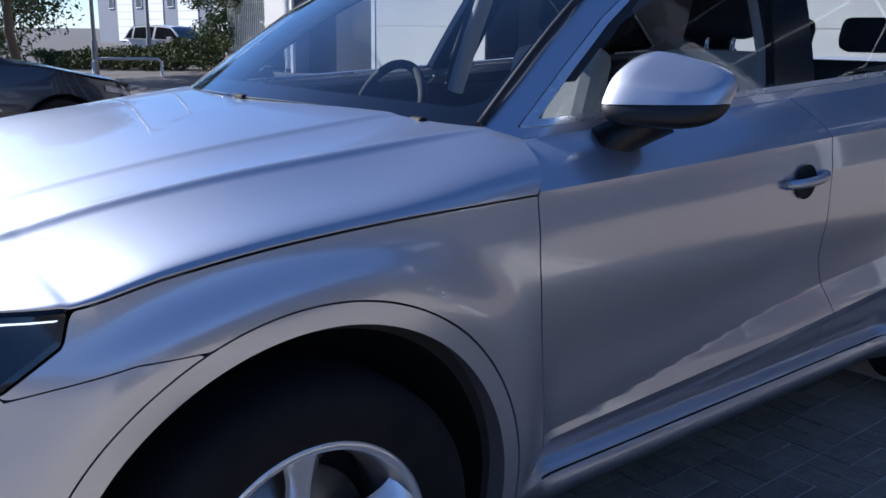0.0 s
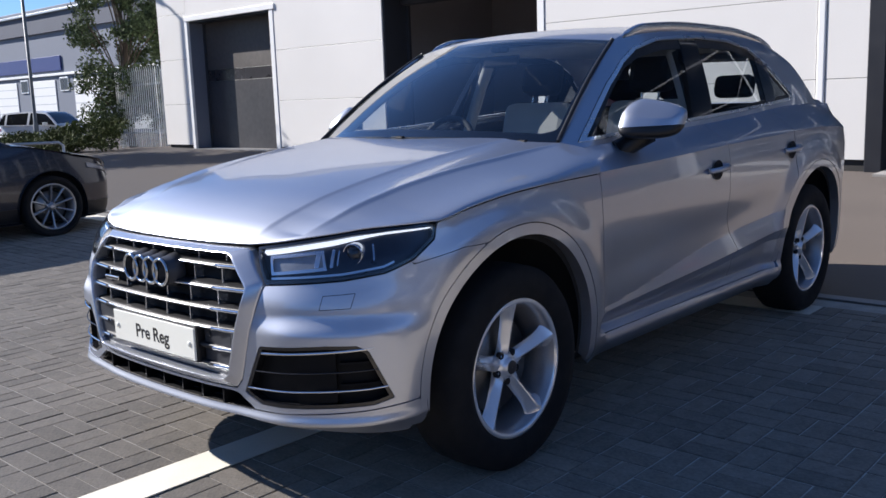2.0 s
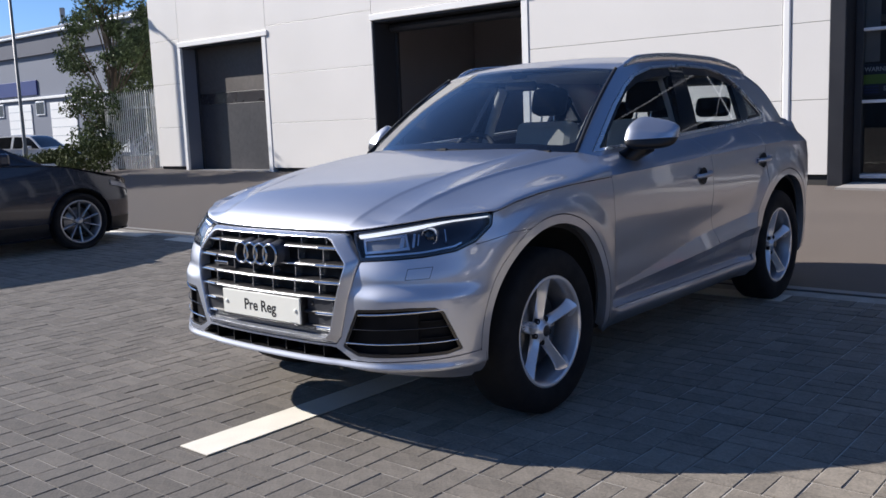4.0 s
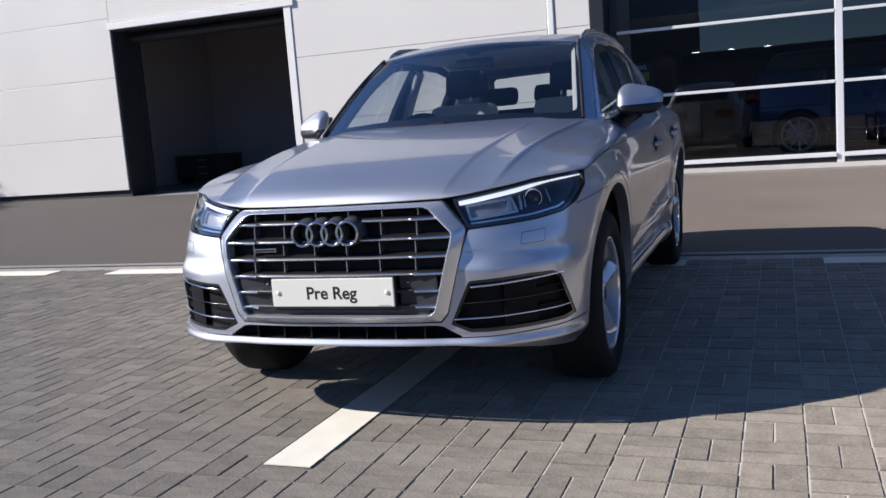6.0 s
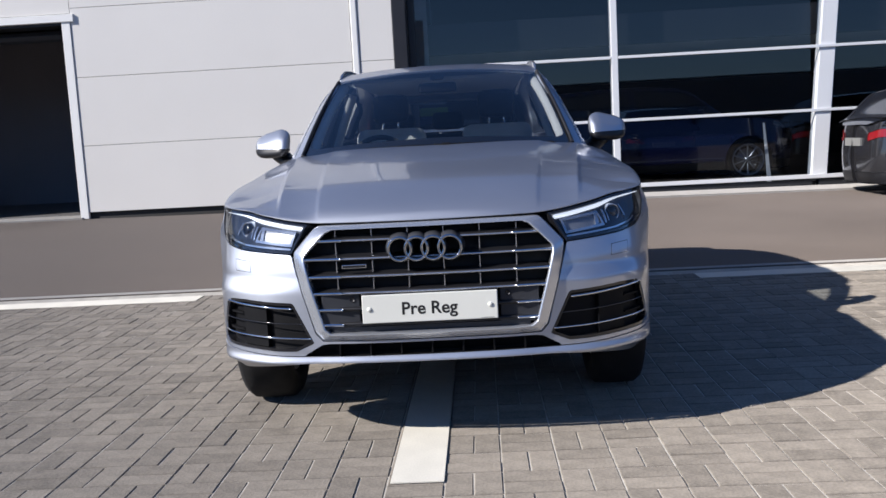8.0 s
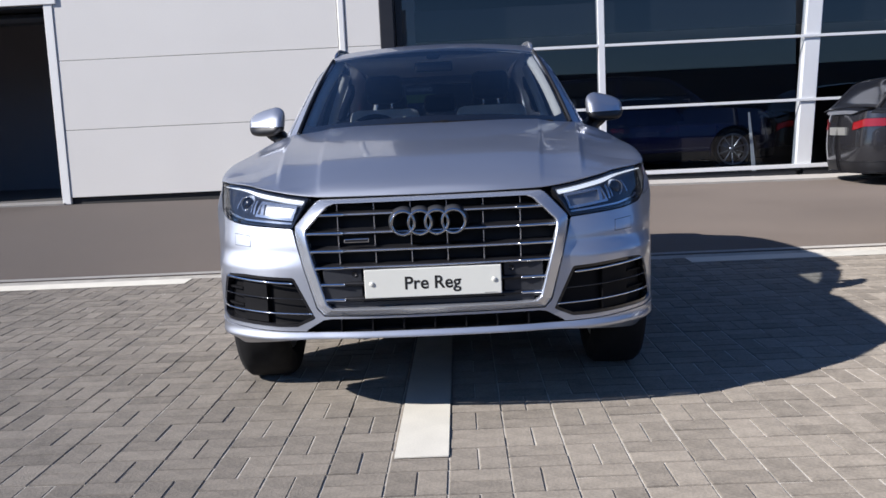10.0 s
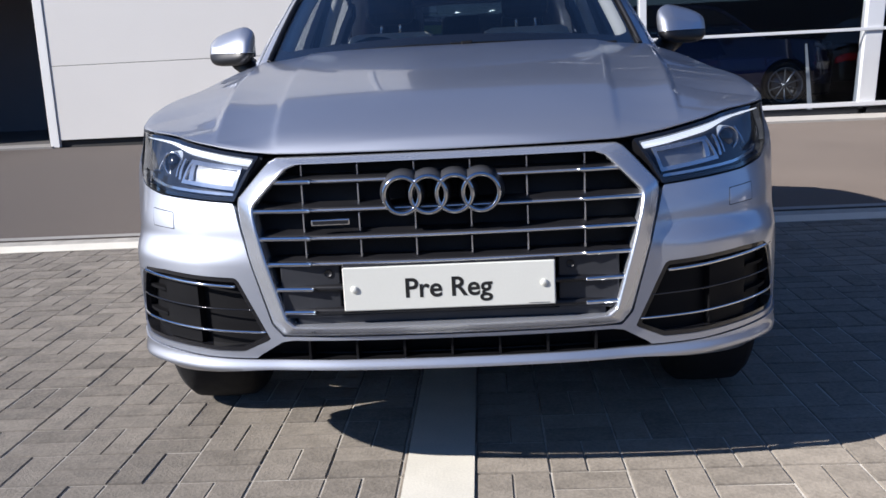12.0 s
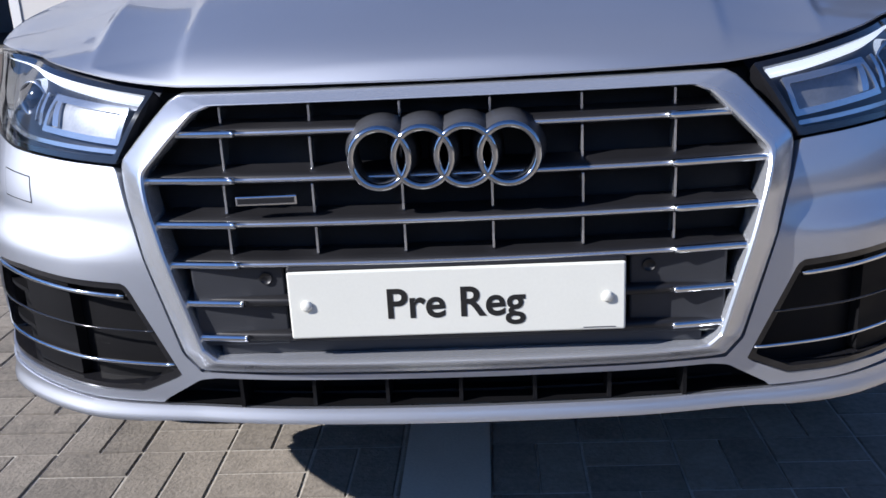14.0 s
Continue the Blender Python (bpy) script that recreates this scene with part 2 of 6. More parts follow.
def boxed(name, lo, hi, mat, parent=None, bevel=0.0, label="", m=None):
    return part(name, box(bmesh.new(), lo, hi, bevel, m), mat, parent, label)


def lathe(profile, n=48, axis="x"):
    """Vertices and faces of a profile of (along, radius) turned about an axis."""
    v, f, k = [], [], len(profile)
    for i in range(n):
        a = 2 * math.pi * i / n
        for h, r in profile:
            p = (h, r * math.cos(a), r * math.sin(a))
            v.append(p if axis == "x" else (p[1], p[2], p[0]))
    for i in range(n):
        for j in range(k - 1):
            a, b = i * k + j, ((i + 1) % n) * k + j
            f.append((a, b, b + 1, a + 1))
    return v, f


def tube(points, radius, n=8, closed=False):
    """A round bar along a line of points."""
    pts = [Vector(p) for p in points]
    v, f = [], []
    k = len(pts)
    u = None
    for i, p in enumerate(pts):
        a = pts[(i - 1) % k] if closed or i else pts[i]
        b = pts[(i + 1) % k] if closed or i < k - 1 else pts[i]
        t = (b - a).normalized()
        u = t.orthogonal().normalized() if u is None else (u - t * u.dot(t)).normalized()
        w = t.cross(u)
        for j in range(n):
            c = 2 * math.pi * j / n
            v.append(p + radius * (math.cos(c) * u + math.sin(c) * w))
    for i in range(k if closed else k - 1):
        for j in range(n):
            a, b = i * n + j, ((i + 1) % k) * n + j
            a2, b2 = i * n + (j + 1) % n, ((i + 1) % k) * n + (j + 1) % n
            f.append((a, a2, b2, b))
    if not closed:
        f += [tuple(range(n)), tuple(range((k - 1) * n, k * n))[::-1]]
    return v, f


def spline(xs, ys, t):
    """Smooth curve through (xs, ys) at t."""
    xs, ys, t = np.asarray(xs, float), np.asarray(ys, float), np.asarray(t, float)
    h, d = np.diff(xs), np.diff(ys) / np.diff(xs)
    m = np.empty_like(ys)
    m[0], m[-1] = d[0], d[-1]
    m[1:-1] = np.where(d[:-1] * d[1:] <= 0, 0, 2 * d[:-1] * d[1:] / np.where(d[:-1] + d[1:] == 0, 1, d[:-1] + d[1:]))
    t = np.clip(t, xs[0], xs[-1])
    i = np.clip(np.searchsorted(xs, t) - 1, 0, len(h) - 1)
    u = (t - xs[i]) / h[i]
    return ys[i] * (1 + 2 * u) * (1 - u) ** 2 + h[i] * m[i] * u * (1 - u) ** 2 + ys[i + 1] * u * u * (3 - 2 * u) + h[i] * m[i + 1] * u * u * (u - 1)


def sstep(a, b, x):
    u = np.clip((x - a) / (b - a), 0, 1)
    return u * u * (3 - 2 * u)


def poly_sd(poly, X, Z):
    """Signed distance to a polygon, positive inside."""
    best, inside = np.full(np.shape(X), 1e9), np.zeros(np.shape(X), bool)
    for (ax, az), (bx, bz) in zip(poly, poly[1:] + poly[:1]):
        ex, ez = bx - ax, bz - az
        u = np.clip(((X - ax) * ex + (Z - az) * ez) / (ex * ex + ez * ez), 0, 1)
        best = np.minimum(best, np.hypot(X - ax - u * ex, Z - az - u * ez))
        if ez:
            inside ^= ((az > Z) != (bz > Z)) & (X < ex * (Z - az) / ez + ax)
    return np.where(inside, best, -best)


def march(name, P, F, mat, parent, depth=0.012, flip=False, label="", smooth=True, rim=None, fold=0):
    """The part of the sheet P where F > 0, cut cleanly along F = 0, with a folded-in rim."""
    nu, nv = F.shape
    du, dv = np.gradient(P, axis=0), np.gradient(P, axis=1)
    N = np.cross(du, dv)
    N /= np.linalg.norm(N, axis=2, keepdims=True) + 1e-12
    if flip:
        N = -N
    inside = F > 0
    verts, norms, faces, node = [], [], [], {}

    def at(i, j):
        k = (i, j)
        if k not in node:
            node[k] = len(verts)
            verts.append(P[i, j])
            norms.append(N[i, j])
        return node[k]

    def cut(p, q):
        k = (p, q) if p < q else (q, p)
        if k not in node:
            a, b = F[k[0]], F[k[1]]
            u = min(max(a / (a - b), 0.02), 0.98)
            node[k] = len(verts)
            verts.append(P[k[0]] * (1 - u) + P[k[1]] * u)
            norms.append(N[k[0]] * (1 - u) + N[k[1]] * u)
        return node[k]

    count = inside[:-1, :-1].astype(int) + inside[1:, :-1] + inside[1:, 1:] + inside[:-1, 1:]
    for i, j in zip(*np.nonzero(count)):
        ring = [(i, j), (i + 1, j), (i + 1, j + 1), (i, j + 1)]
        if count[i, j] == 4:
            faces.append([at(*p) for p in ring])
            continue
        poly = []
        for p, q in zip(ring, ring[1:] + ring[:1]):
            if inside[p]:
                poly.append(at(*p))
            if inside[p] != inside[q]:
                poly.append(cut(p, q))
        if len(poly) > 2:
            faces.append(poly)
    if flip:
        faces = [f[::-1] for f in faces]
    used = {}
    for f in faces:
        for a, b in zip(f, f[1:] + f[:1]):
            used[(min(a, b), max(a, b))] = 0 if (min(a, b), max(a, b)) in used else (a, b)
    if depth:
        top, low = {}, {}
        for e in used.values():
            if e:
                for k in e:
                    if k not in top:
                        top[k] = len(verts)
                        verts.append(verts[k])
                        low[k] = len(verts)
                        verts.append(verts[k] + (np.asarray(rim) if rim else -norms[k] / (np.linalg.norm(norms[k]) + 1e-9)) * depth)
                a, b = e
                faces.append([top[b], top[a], low[a], low[b]])
    ob = mesh_ob(name, verts, faces, mat, parent, label, smooth)
    if fold:
        ob.data.set_sharp_from_angle(angle=radians(fold))
    return ob


# ---- ground ----
FACADE = 10.75


def ground_z(x, y):
    """The forecourt rises gently towards the building and a little to one side."""
    x, y = np.asarray(x, float), np.asarray(y, float)
    rise = np.clip(0.2 - 0.009 * x, 0.10, 0.37)
    return rise * np.clip(y / FACADE, 0, 1.0) ** 1.7 - 0.035 * np.clip(-17.5 - x, 0, 21)


def gz(x, y):
    return float(ground_z(x, y))


def ground_sheet():
    xs = np.unique(np.concatenate([np.linspace(-600, -40, 15), np.linspace(-40, 30, 141), np.linspace(30, 600, 15)]))
    ys = np.unique(np.concatenate([np.linspace(-600, -12, 15), np.linspace(-12, 16, 113), np.linspace(16, 600, 15)]))
    X, Y = np.meshgrid(xs, ys, indexing="ij")
    Z = ground_z(X, Y) - np.where((Y < 4.05) & (Y > -6.3) & (X > -18) & (X < 12.3), 0.0040, 0.0)
    v = np.stack([X, Y, Z], -1).reshape(-1, 3)
    n = len(ys)
    f = [(i * n + j, (i + 1) * n + j, (i + 1) * n + j + 1, i * n + j + 1) for i in range(len(xs) - 1) for j in range(n - 1)]
    g = mesh_ob("ground", v, f, TARMAC, None, "", False)
    g.data.materials.append(JOINT)
    mid = [p.center for p in g.data.polygons]
    g.data.polygons.foreach_set("material_index", [1 if -17.75 < c.x < 12.05 and -6.05 < c.y < 4.0 else 0 for c in mid])
    return tagged(g, "worn brown-grey tarmac forecourt sloping up to the building", "ground", kind="structure")


ground = ground_sheet()


def flat_strip(name, x0, x1, y0, y1, mat, lift, label, category="road marking", steps=8, kind="structure", thick=0.004):
    v, f = [], []
    long_x = abs(x1 - x0) > abs(y1 - y0)
    for i in range(steps + 1):
        u = i / steps
        for w in (0, 1):
            x = x0 + (x1 - x0) * (u if long_x else w)
            y = y0 + (y1 - y0) * (w if long_x else u)
            v += [(x, y, gz(x, y) + lift), (x, y, gz(x, y) + lift - thick)]
    for i in range(steps):
        a = i * 4
        f += [(a, a + 4, a + 6, a + 2), (a, a + 1, a + 5, a + 4), (a + 2, a + 6, a + 7, a + 3)]
    f += [(0, 2, 3, 1), (steps * 4, steps * 4 + 1, steps * 4 + 3, steps * 4 + 2)]
    if not long_x:
        f = [q[::-1] for q in f]
    return tagged(mesh_ob(name, v, f, mat, None, "", False), label, category, kind=kind)


flat_strip("bay_line", -0.152, 0.038, -0.35, 3.62, LINE_PAINT, 0.0065, "painted cream-white parking bay line on grey paving", steps=20)
for i, (a, b) in enumerate(((-20.6, -17.6), (-15.1, -12.4), (-9.6, -7.0), (-6.4, -4.95), (-4.25, -2.08), (-0.95, 0.95), (1.88, 3.9), (6.0, 8.0))):
    flat_strip("cross_line", a, b, 3.58, 3.80, LINE_PAINT, 0.0065, "painted cream-white cross line along the paving edge")
flat_strip("edging", -24, 16, 4.02, 4.12, EDGING, 0.006, "pale concrete edging between paving and tarmac", "edging", 60)
flat_strip("threshold", -0.78, 14, FACADE - 0.42, FACADE + 0.40, EDGING, 0.03, "pale concrete strip along the showroom glazing", "pavement", 20, thick=0.035)


# ---- building ----
def panel_wall(name, x0, x1, z0, z1, label):
    """White cladding panels with recessed joints over a dark backing."""
    wall = empty(name, pose(0, FACADE, 0), label, "wall", kind="structure")
    boxed("backing", (x0, 0.03, z0), (x1, 0.25, z1), PLINTH, wall)
    seams = [z for z in (0.345, 1.41, 2.475, 3.54, 4.605, 5.67, 6.735) if z0 + 0.08 < z < z1 - 0.08]
    levels = [z0] + seams + [z1]
    for a, b in zip(levels[:-1], levels[1:]):
        boxed("panel", (x0 + 0.004, 0.0, a + 0.004), (x1 - 0.004, 0.045, b - 0.003), CLAD, wall, 0.003)
    return wall


TOP = 6.77
panel_wall("wall_west", -17.67, -16.42, 0.43, TOP, "white metal cladding panel wall at the building corner")
panel_wall("wall_mid", -13.08, -9.79, 0.41, TOP, "white metal cladding panel wall between two workshop doors")
panel_wall("wall_east", -6.02, -1.66, 0.36, TOP, "white metal cladding panel wall with fine horizontal joints")
panel_wall("wall_pier", -1.54, -1.01, 0.36, TOP, "narrow white cladding panel beside the glazing")
panel_wall("wall_over_door", -16.42, -13.08, 3.46, TOP, "white cladding over the workshop door")
panel_wall("wall_over_bay", -9.79, -6.02, 3.46, TOP, "white cladding over the workshop door")
tagged(boxed("plinth", (-17.6, FACADE + 0.05, -0.2), (-16.42, FACADE + 0.2, 0.44), PLINTH), "dark recessed plinth below the cladding", "plinth", kind="structure")
tagged(boxed("plinth", (-13.0, FACADE + 0.05, -0.2), (-9.79, FACADE + 0.2, 0.42), PLINTH), "dark recessed plinth below the cladding", "plinth", kind="structure")
tagged(boxed("plinth", (-6.1, FACADE + 0.05, -0.2), (-1.0, FACADE + 0.2, 0.37), PLINTH), "dark recessed plinth below the cladding", "plinth", kind="structure")
tagged(boxed("downpipe", (-1.655, FACADE - 0.02, 0.3), (-1.545, FACADE + 0.03, TOP), CLAD_TRIM, None, 0.02), "white square downpipe on the cladding", "downpipe")
tagged(boxed("wall_end", (-17.67, FACADE + 0.25, -0.2), (-17.45, FACADE + 16, TOP), CLAD), "plain white end wall of the building", "wall", kind="structure")
tagged(boxed("roof", (-17.67, FACADE + 0.1, TOP), (26, FACADE + 16, TOP + 0.25), ANTHRACITE), "dark flat roof edge", "roof", kind="structure")
tagged(boxed("parapet", (-17.7, FACADE - 0.04, TOP - 0.01), (26, FACADE + 0.1, TOP + 0.32), ANTHRACITE, None, 0.01), "dark metal parapet trim", "trim", kind="structure")


def workshop_door(x0, x1, name, pale):
    """An opening with white trim and a deep dark reveal, into the workshop."""
    d = empty(name, pose(0, FACADE, 0), "closed grey workshop door in deep reveals with white trim" if pale else "open workshop doorway with white trim and a dark bay inside", "doorway", kind="structure")
    back = 0.46 if pale else 0.655
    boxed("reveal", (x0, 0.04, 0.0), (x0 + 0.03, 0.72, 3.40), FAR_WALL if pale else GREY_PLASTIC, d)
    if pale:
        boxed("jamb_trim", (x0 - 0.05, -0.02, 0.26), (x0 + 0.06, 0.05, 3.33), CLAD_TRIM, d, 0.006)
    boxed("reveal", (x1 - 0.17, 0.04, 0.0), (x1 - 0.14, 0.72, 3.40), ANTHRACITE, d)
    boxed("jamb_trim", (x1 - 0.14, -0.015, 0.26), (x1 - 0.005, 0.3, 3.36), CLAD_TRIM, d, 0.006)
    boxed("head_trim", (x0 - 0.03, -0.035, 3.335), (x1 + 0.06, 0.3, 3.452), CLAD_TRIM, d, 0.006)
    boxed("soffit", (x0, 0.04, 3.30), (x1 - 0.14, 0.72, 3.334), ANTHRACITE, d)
    boxed("guide_rail", (x0 + 0.03, back - 0.035, 0.1), (x0 + 0.09, back + 0.045, 3.3), GREY_PLASTIC, d, 0.005)
    boxed("guide_rail", (x1 - 0.24, back - 0.035, 0.1), (x1 - 0.18, back + 0.045, 3.3), GREY_PLASTIC, d, 0.005)
    for lo, hi, mat in ((0.30, 1.93, PVC_GREY), (1.934, 2.20, PVC), (2.204, 3.30, PVC_PALE)) if pale else ((0.30, 3.30, PVC),):
        if not pale:
            boxed("rolled_door", (x0 + 0.03, 0.42, 3.12), (x1 - 0.18, 0.70, 3.29), GREY_PLASTIC, d, 0.08)
            continue
        boxed("door_leaf", (x0 + 0.09, back, lo), (x1 - 0.24, back + 0.02, hi), mat, d, 0.003)
    if pale:
        boxed("bottom_seal", (x0 + 0.09, back - 0.025, 0.27), (x1 - 0.24, back + 0.035, 0.33), GREY_PLASTIC, d, 0.005)
    boxed("sill", (x0, -0.06, 0.1), (x1 - 0.1, 0.7, gz((x0 + x1) / 2, FACADE) + 0.012), EDGING, d)
    return d


workshop_door(-16.42, -13.08, "door_1", True)
workshop_door(-9.79, -6.02, "door_2", False)

tagged(boxed("workshop_floor", (-17.4, FACADE + 0.7, 0.05), (-1.2, FACADE + 5.2, 0.30), BAY_FLOOR), "dark sealed workshop floor", "floor", kind="structure")
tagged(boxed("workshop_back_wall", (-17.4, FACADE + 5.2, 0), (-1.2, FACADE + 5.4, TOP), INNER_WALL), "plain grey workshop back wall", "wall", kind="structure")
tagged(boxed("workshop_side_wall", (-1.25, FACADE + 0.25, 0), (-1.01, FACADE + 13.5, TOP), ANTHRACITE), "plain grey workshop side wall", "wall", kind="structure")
tagged(boxed("partition", (-11.5, FACADE + 0.26, 0), (-11.3, FACADE + 12, TOP), INNER_WALL), "plain grey partition between workshop bays", "wall", kind="structure")


# glazed showroom
tagged(boxed("corner_post", (-1.01, FACADE - 0.02, 0.0), (-0.80, FACADE + 0.62, TOP), DARK_POST, None, 0.01), "dark anthracite metal corner post beside the glazing", "post", kind="structure")
GLAZE = FACADE + 0.45
glazing = empty("window_1", pose(0, GLAZE, 0), "tall showroom glazing in slim white frames", "window", kind="structure")
MX = [-0.745, 2.42, 5.52, 8.6, 11.7, 14.4]
RZ = [0.334, 1.358, 2.342, 3.68, 5.0, 6.4]
for x in MX:
    if abs(x - 5.52) < 0.1:
        continue
    boxed("mullion", (x - 0.05, -0.05, 0.2), (x + 0.05, 0.16, TOP - 0.02), MULLION if x > 0 else GREY_PLASTIC, glazing, 0.006)
for z in RZ[1:]:
    for a, b in zip(MX[:-1], MX[1:]):
        boxed("transom", (a + 0.056 * (a != 5.52), -0.055, z - 0.022), (b - 0.056 * (b != 5.52), 0.08 if 5.52 not in (a, b) else -0.028, z + 0.022), MULLION, glazing, 0.004)
for a, b in zip(MX[:-1], MX[1:]):
    boxed("sill", (a + 0.056 * (a != 5.52), -0.08, 0.290), (b - 0.056 * (b != 5.52), 0.10, 0.350), MULLION, glazing, 0.005)
    boxed("kick_rail", (a + 0.056, -0.04, 0.16), (b - 0.056, 0.10, 0.265), ANTHRACITE, glazing, 0.005)
    for lo, hi in zip(RZ[:-1], RZ[1:]):
        mesh_ob("pane", [(a + 0.05, 0.024, lo + 0.02), (b - 0.05, 0.024, lo + 0.02), (b - 0.05, 0.024, hi - 0.02), (a + 0.05, 0.024, hi - 0.02)], [(0, 1, 2, 3)], SHOP_GLASS, glazing, "", False)
for x in (5.58, 11.8):
    bm = bmesh.new()
    foot = [(-0.125, 0.02), (0.125, 0.02), (0.125, 0.20), (-0.125, 0.20)]
    ends = [[bm.verts.new((x + a + lean, GLAZE - 0.045 + b, z)) for a, b in foot] for lean, z in ((0.0, 0.352), (0.45, TOP - 0.03))]
    bm.faces.new(ends[0])
    bm.faces.new(ends[1])
    for k in range(4):
        bm.faces.new((ends[0][k], ends[0][(k + 1) % 4], ends[1][(k + 1) % 4], ends[1][k]))
    bmesh.ops.recalc_face_normals(bm, faces=bm.faces)
    bmesh.ops.bevel(bm, geom=[e for e in bm.edges if abs(e.verts[0].co.z - e.verts[1].co.z) > 1], offset=0.012, segments=2, affect="EDGES")
    tagged(part("column", bm, MULLION), "square white leaning steel post in the glazing", "column", kind="structure")
bm = bmesh.new()
box(bm, (-0.036, -0.006, 0.0), (0.036, 0.006, 0.96), 0.003)
for q in bm.verts:
    q.co.x = q.co.x * (1 - 0.62 * q.co.z) - 0.085 * q.co.z
tagged(part("banner_blade", bm, MULLION), "slim white leaning display blade on the showroom floor", "display stand").matrix_world = pose(4.92, 11.55, 0.24)
tagged(boxed("notice", (-0.70, GLAZE + 0.060, 1.90), (-0.50, GLAZE + 0.066, 3.60), EDGING, None, 0.001), "plain pale grey notice strip behind the showroom glass", "notice")
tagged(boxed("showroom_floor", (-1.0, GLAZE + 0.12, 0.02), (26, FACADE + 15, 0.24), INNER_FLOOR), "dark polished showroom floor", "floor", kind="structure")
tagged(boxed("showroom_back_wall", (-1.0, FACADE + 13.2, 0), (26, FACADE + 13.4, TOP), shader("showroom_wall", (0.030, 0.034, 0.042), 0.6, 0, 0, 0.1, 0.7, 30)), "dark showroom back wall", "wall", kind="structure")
tagged(boxed("showroom_side_wall", (14.45, GLAZE + 0.1, 0), (14.7, FACADE + 13.2, TOP), ANTHRACITE), "plain showroom side wall", "wall", kind="structure")
tagged(boxed("showroom_ceiling", (-1.0, GLAZE + 0.36, 2.60), (14.4, FACADE + 13.2, 2.80), WHITE_WALL), "plain pale grey showroom ceiling", "ceiling", kind="structure")


# added dark board: keeps the sun off the ceiling's front edge and hides it
tagged(boxed("ceiling_edge_mask", (-1.0, GLAZE + 0.30, 2.56), (14.4, GLAZE + 0.352, 3.05), ANTHRACITE, None, 0.004), "dark board added to hide the sunlit edge of the showroom ceiling", "trim", kind="structure")


def warning_sign():
    s = empty("warning_sign", pose(-0.48, GLAZE + 0.045, 1.655), "dark and green warning sign behind the glazing", "sign")
    boxed("board", (-0.29, -0.012, -0.215), (0.29, 0.0, 0.215), shader("sign_navy", (0.012, 0.018, 0.035), 0.35, 0, 0, 0.05, 5, 60), s, 0.003)
    boxed("band", (-0.25, -0.016, -0.06), (0.24, -0.0125, 0.07), SIGN_GREEN, s)
    lettering("lettering", "WARNING", 0.085, s, (0, -0.0135, 0.115), PLATE_WHITE)
    lettering("lettering", "SITE", 0.085, s, (0.12, -0.0135, -0.155), PLATE_WHITE)
    for k in range(3):
        boxed("text_bar", (-0.24, -0.0155, -0.185 + k * 0.04), (-0.02, -0.0125, -0.165 + k * 0.04), BLUE_BAND, s)
    return s


def lettering(name, text, size, parent, at, mat, depth=0.0008):
    cu = bpy.data.curves.new(name, "FONT")
    cu.body, cu.size, cu.align_x, cu.extrude, cu.offset = text, size, "CENTER", depth, size * 0.018
    tmp = bpy.data.objects.new(name, cu)
    scene.collection.objects.link(tmp)
    me = bpy.data.meshes.new_from_object(tmp.evaluated_get(bpy.context.evaluated_depsgraph_get()))
    bpy.data.objects.remove(tmp)
    me.materials.clear()
    me.materials.append(mat)
    me.transform(pose(*at, 90, 0, 0))
    ob = new(name, me)
    ob.parent = parent
    return ob


warning_sign()

LAMP_DOWN = glow("downlight_glass", (1.0, 0.95, 0.88), 20.0)
for x, y in ((-0.45, 22.3), (0.45, 22.3), (1.35, 22.3)):
    d = empty("downlight", pose(x, y, 2.55), "small round white ceiling downlight in the showroom", "ceiling light", "showroom downlights")
    v, f = lathe([(0.0, 0.085), (0.0, 0.11), (0.05, 0.11)], 20, "z")
    mesh_ob("frame", v, f, MULLION, d)
    v, f = lathe([(0.012, 0.0), (0.012, 0.086)], 20, "z")
    mesh_ob("diffuser", v, [q[::-1] for q in f], LAMP_DOWN, d)

# unseen plain walls added behind the camera, closing the place and dimming horizon reflections
CLOSING = shader("plain_grey_wall", (0.22, 0.225, 0.24), 0.8, 0, 0, 0.12, 0.5, 20)
tagged(boxed("horizon_block_south_west", (-70, -34.4, -1), (-3.0, -34, 9.0), CLOSING), "tall plain grey wall added out of view to dim horizon reflections", "wall", kind="structure")
tagged(boxed("horizon_block_south", (-2.996, -34.4, -1), (46, -34, 4.4), CLOSING), "plain grey wall added out of view to dim reflections in the showroom glass", "wall", kind="structure")
tagged(boxed("horizon_block_east", (34, -34, -1), (34.4, 26, 6.0), ANTHRACITE), "plain dark wall added out of view to darken side reflections", "wall", kind="structure")

# ---- the silver SUV: one sheet of bodywork, cut into panels ----
BASE_X = [0, 0.25, 0.45, 0.60, 0.74, 0.84, 0.893, 0.918, 0.934, 0.943, 0.946, 0.946, 0.946, 0.946, 0.940, 0.908, 0.84, 0.71, 0.48, 0]
BASE_Y = [0.012, 0.020, 0.045, 0.085, 0.162, 0.262, 0.37, 0.49, 0.65, 0.9, 1.4, 2.4, 3.3, 3.7, 4.0, 4.25, 4.45, 4.58, 4.64, 4.66]
BASE_S = np.concatenate([[0], np.cumsum(np.hypot(np.diff(BASE_X), np.diff(BASE_Y)))])
FINE_S = np.linspace(0, BASE_S[-1], 3000)
FINE_X, FINE_Y = spline(BASE_S, BASE_X, FINE_S), spline(BASE_S, BASE_Y, FINE_S)
for _ in range(60):
    FINE_X[1:-1] = (FINE_X[:-2] + 2 * FINE_X[1:-1] + FINE_X[2:]) / 4
    FINE_Y[1:-1] = (FINE_Y[:-2] + 2 * FINE_Y[1:-1] + FINE_Y[2:]) / 4
k0 = int(np.argmax(FINE_S > 0.25))
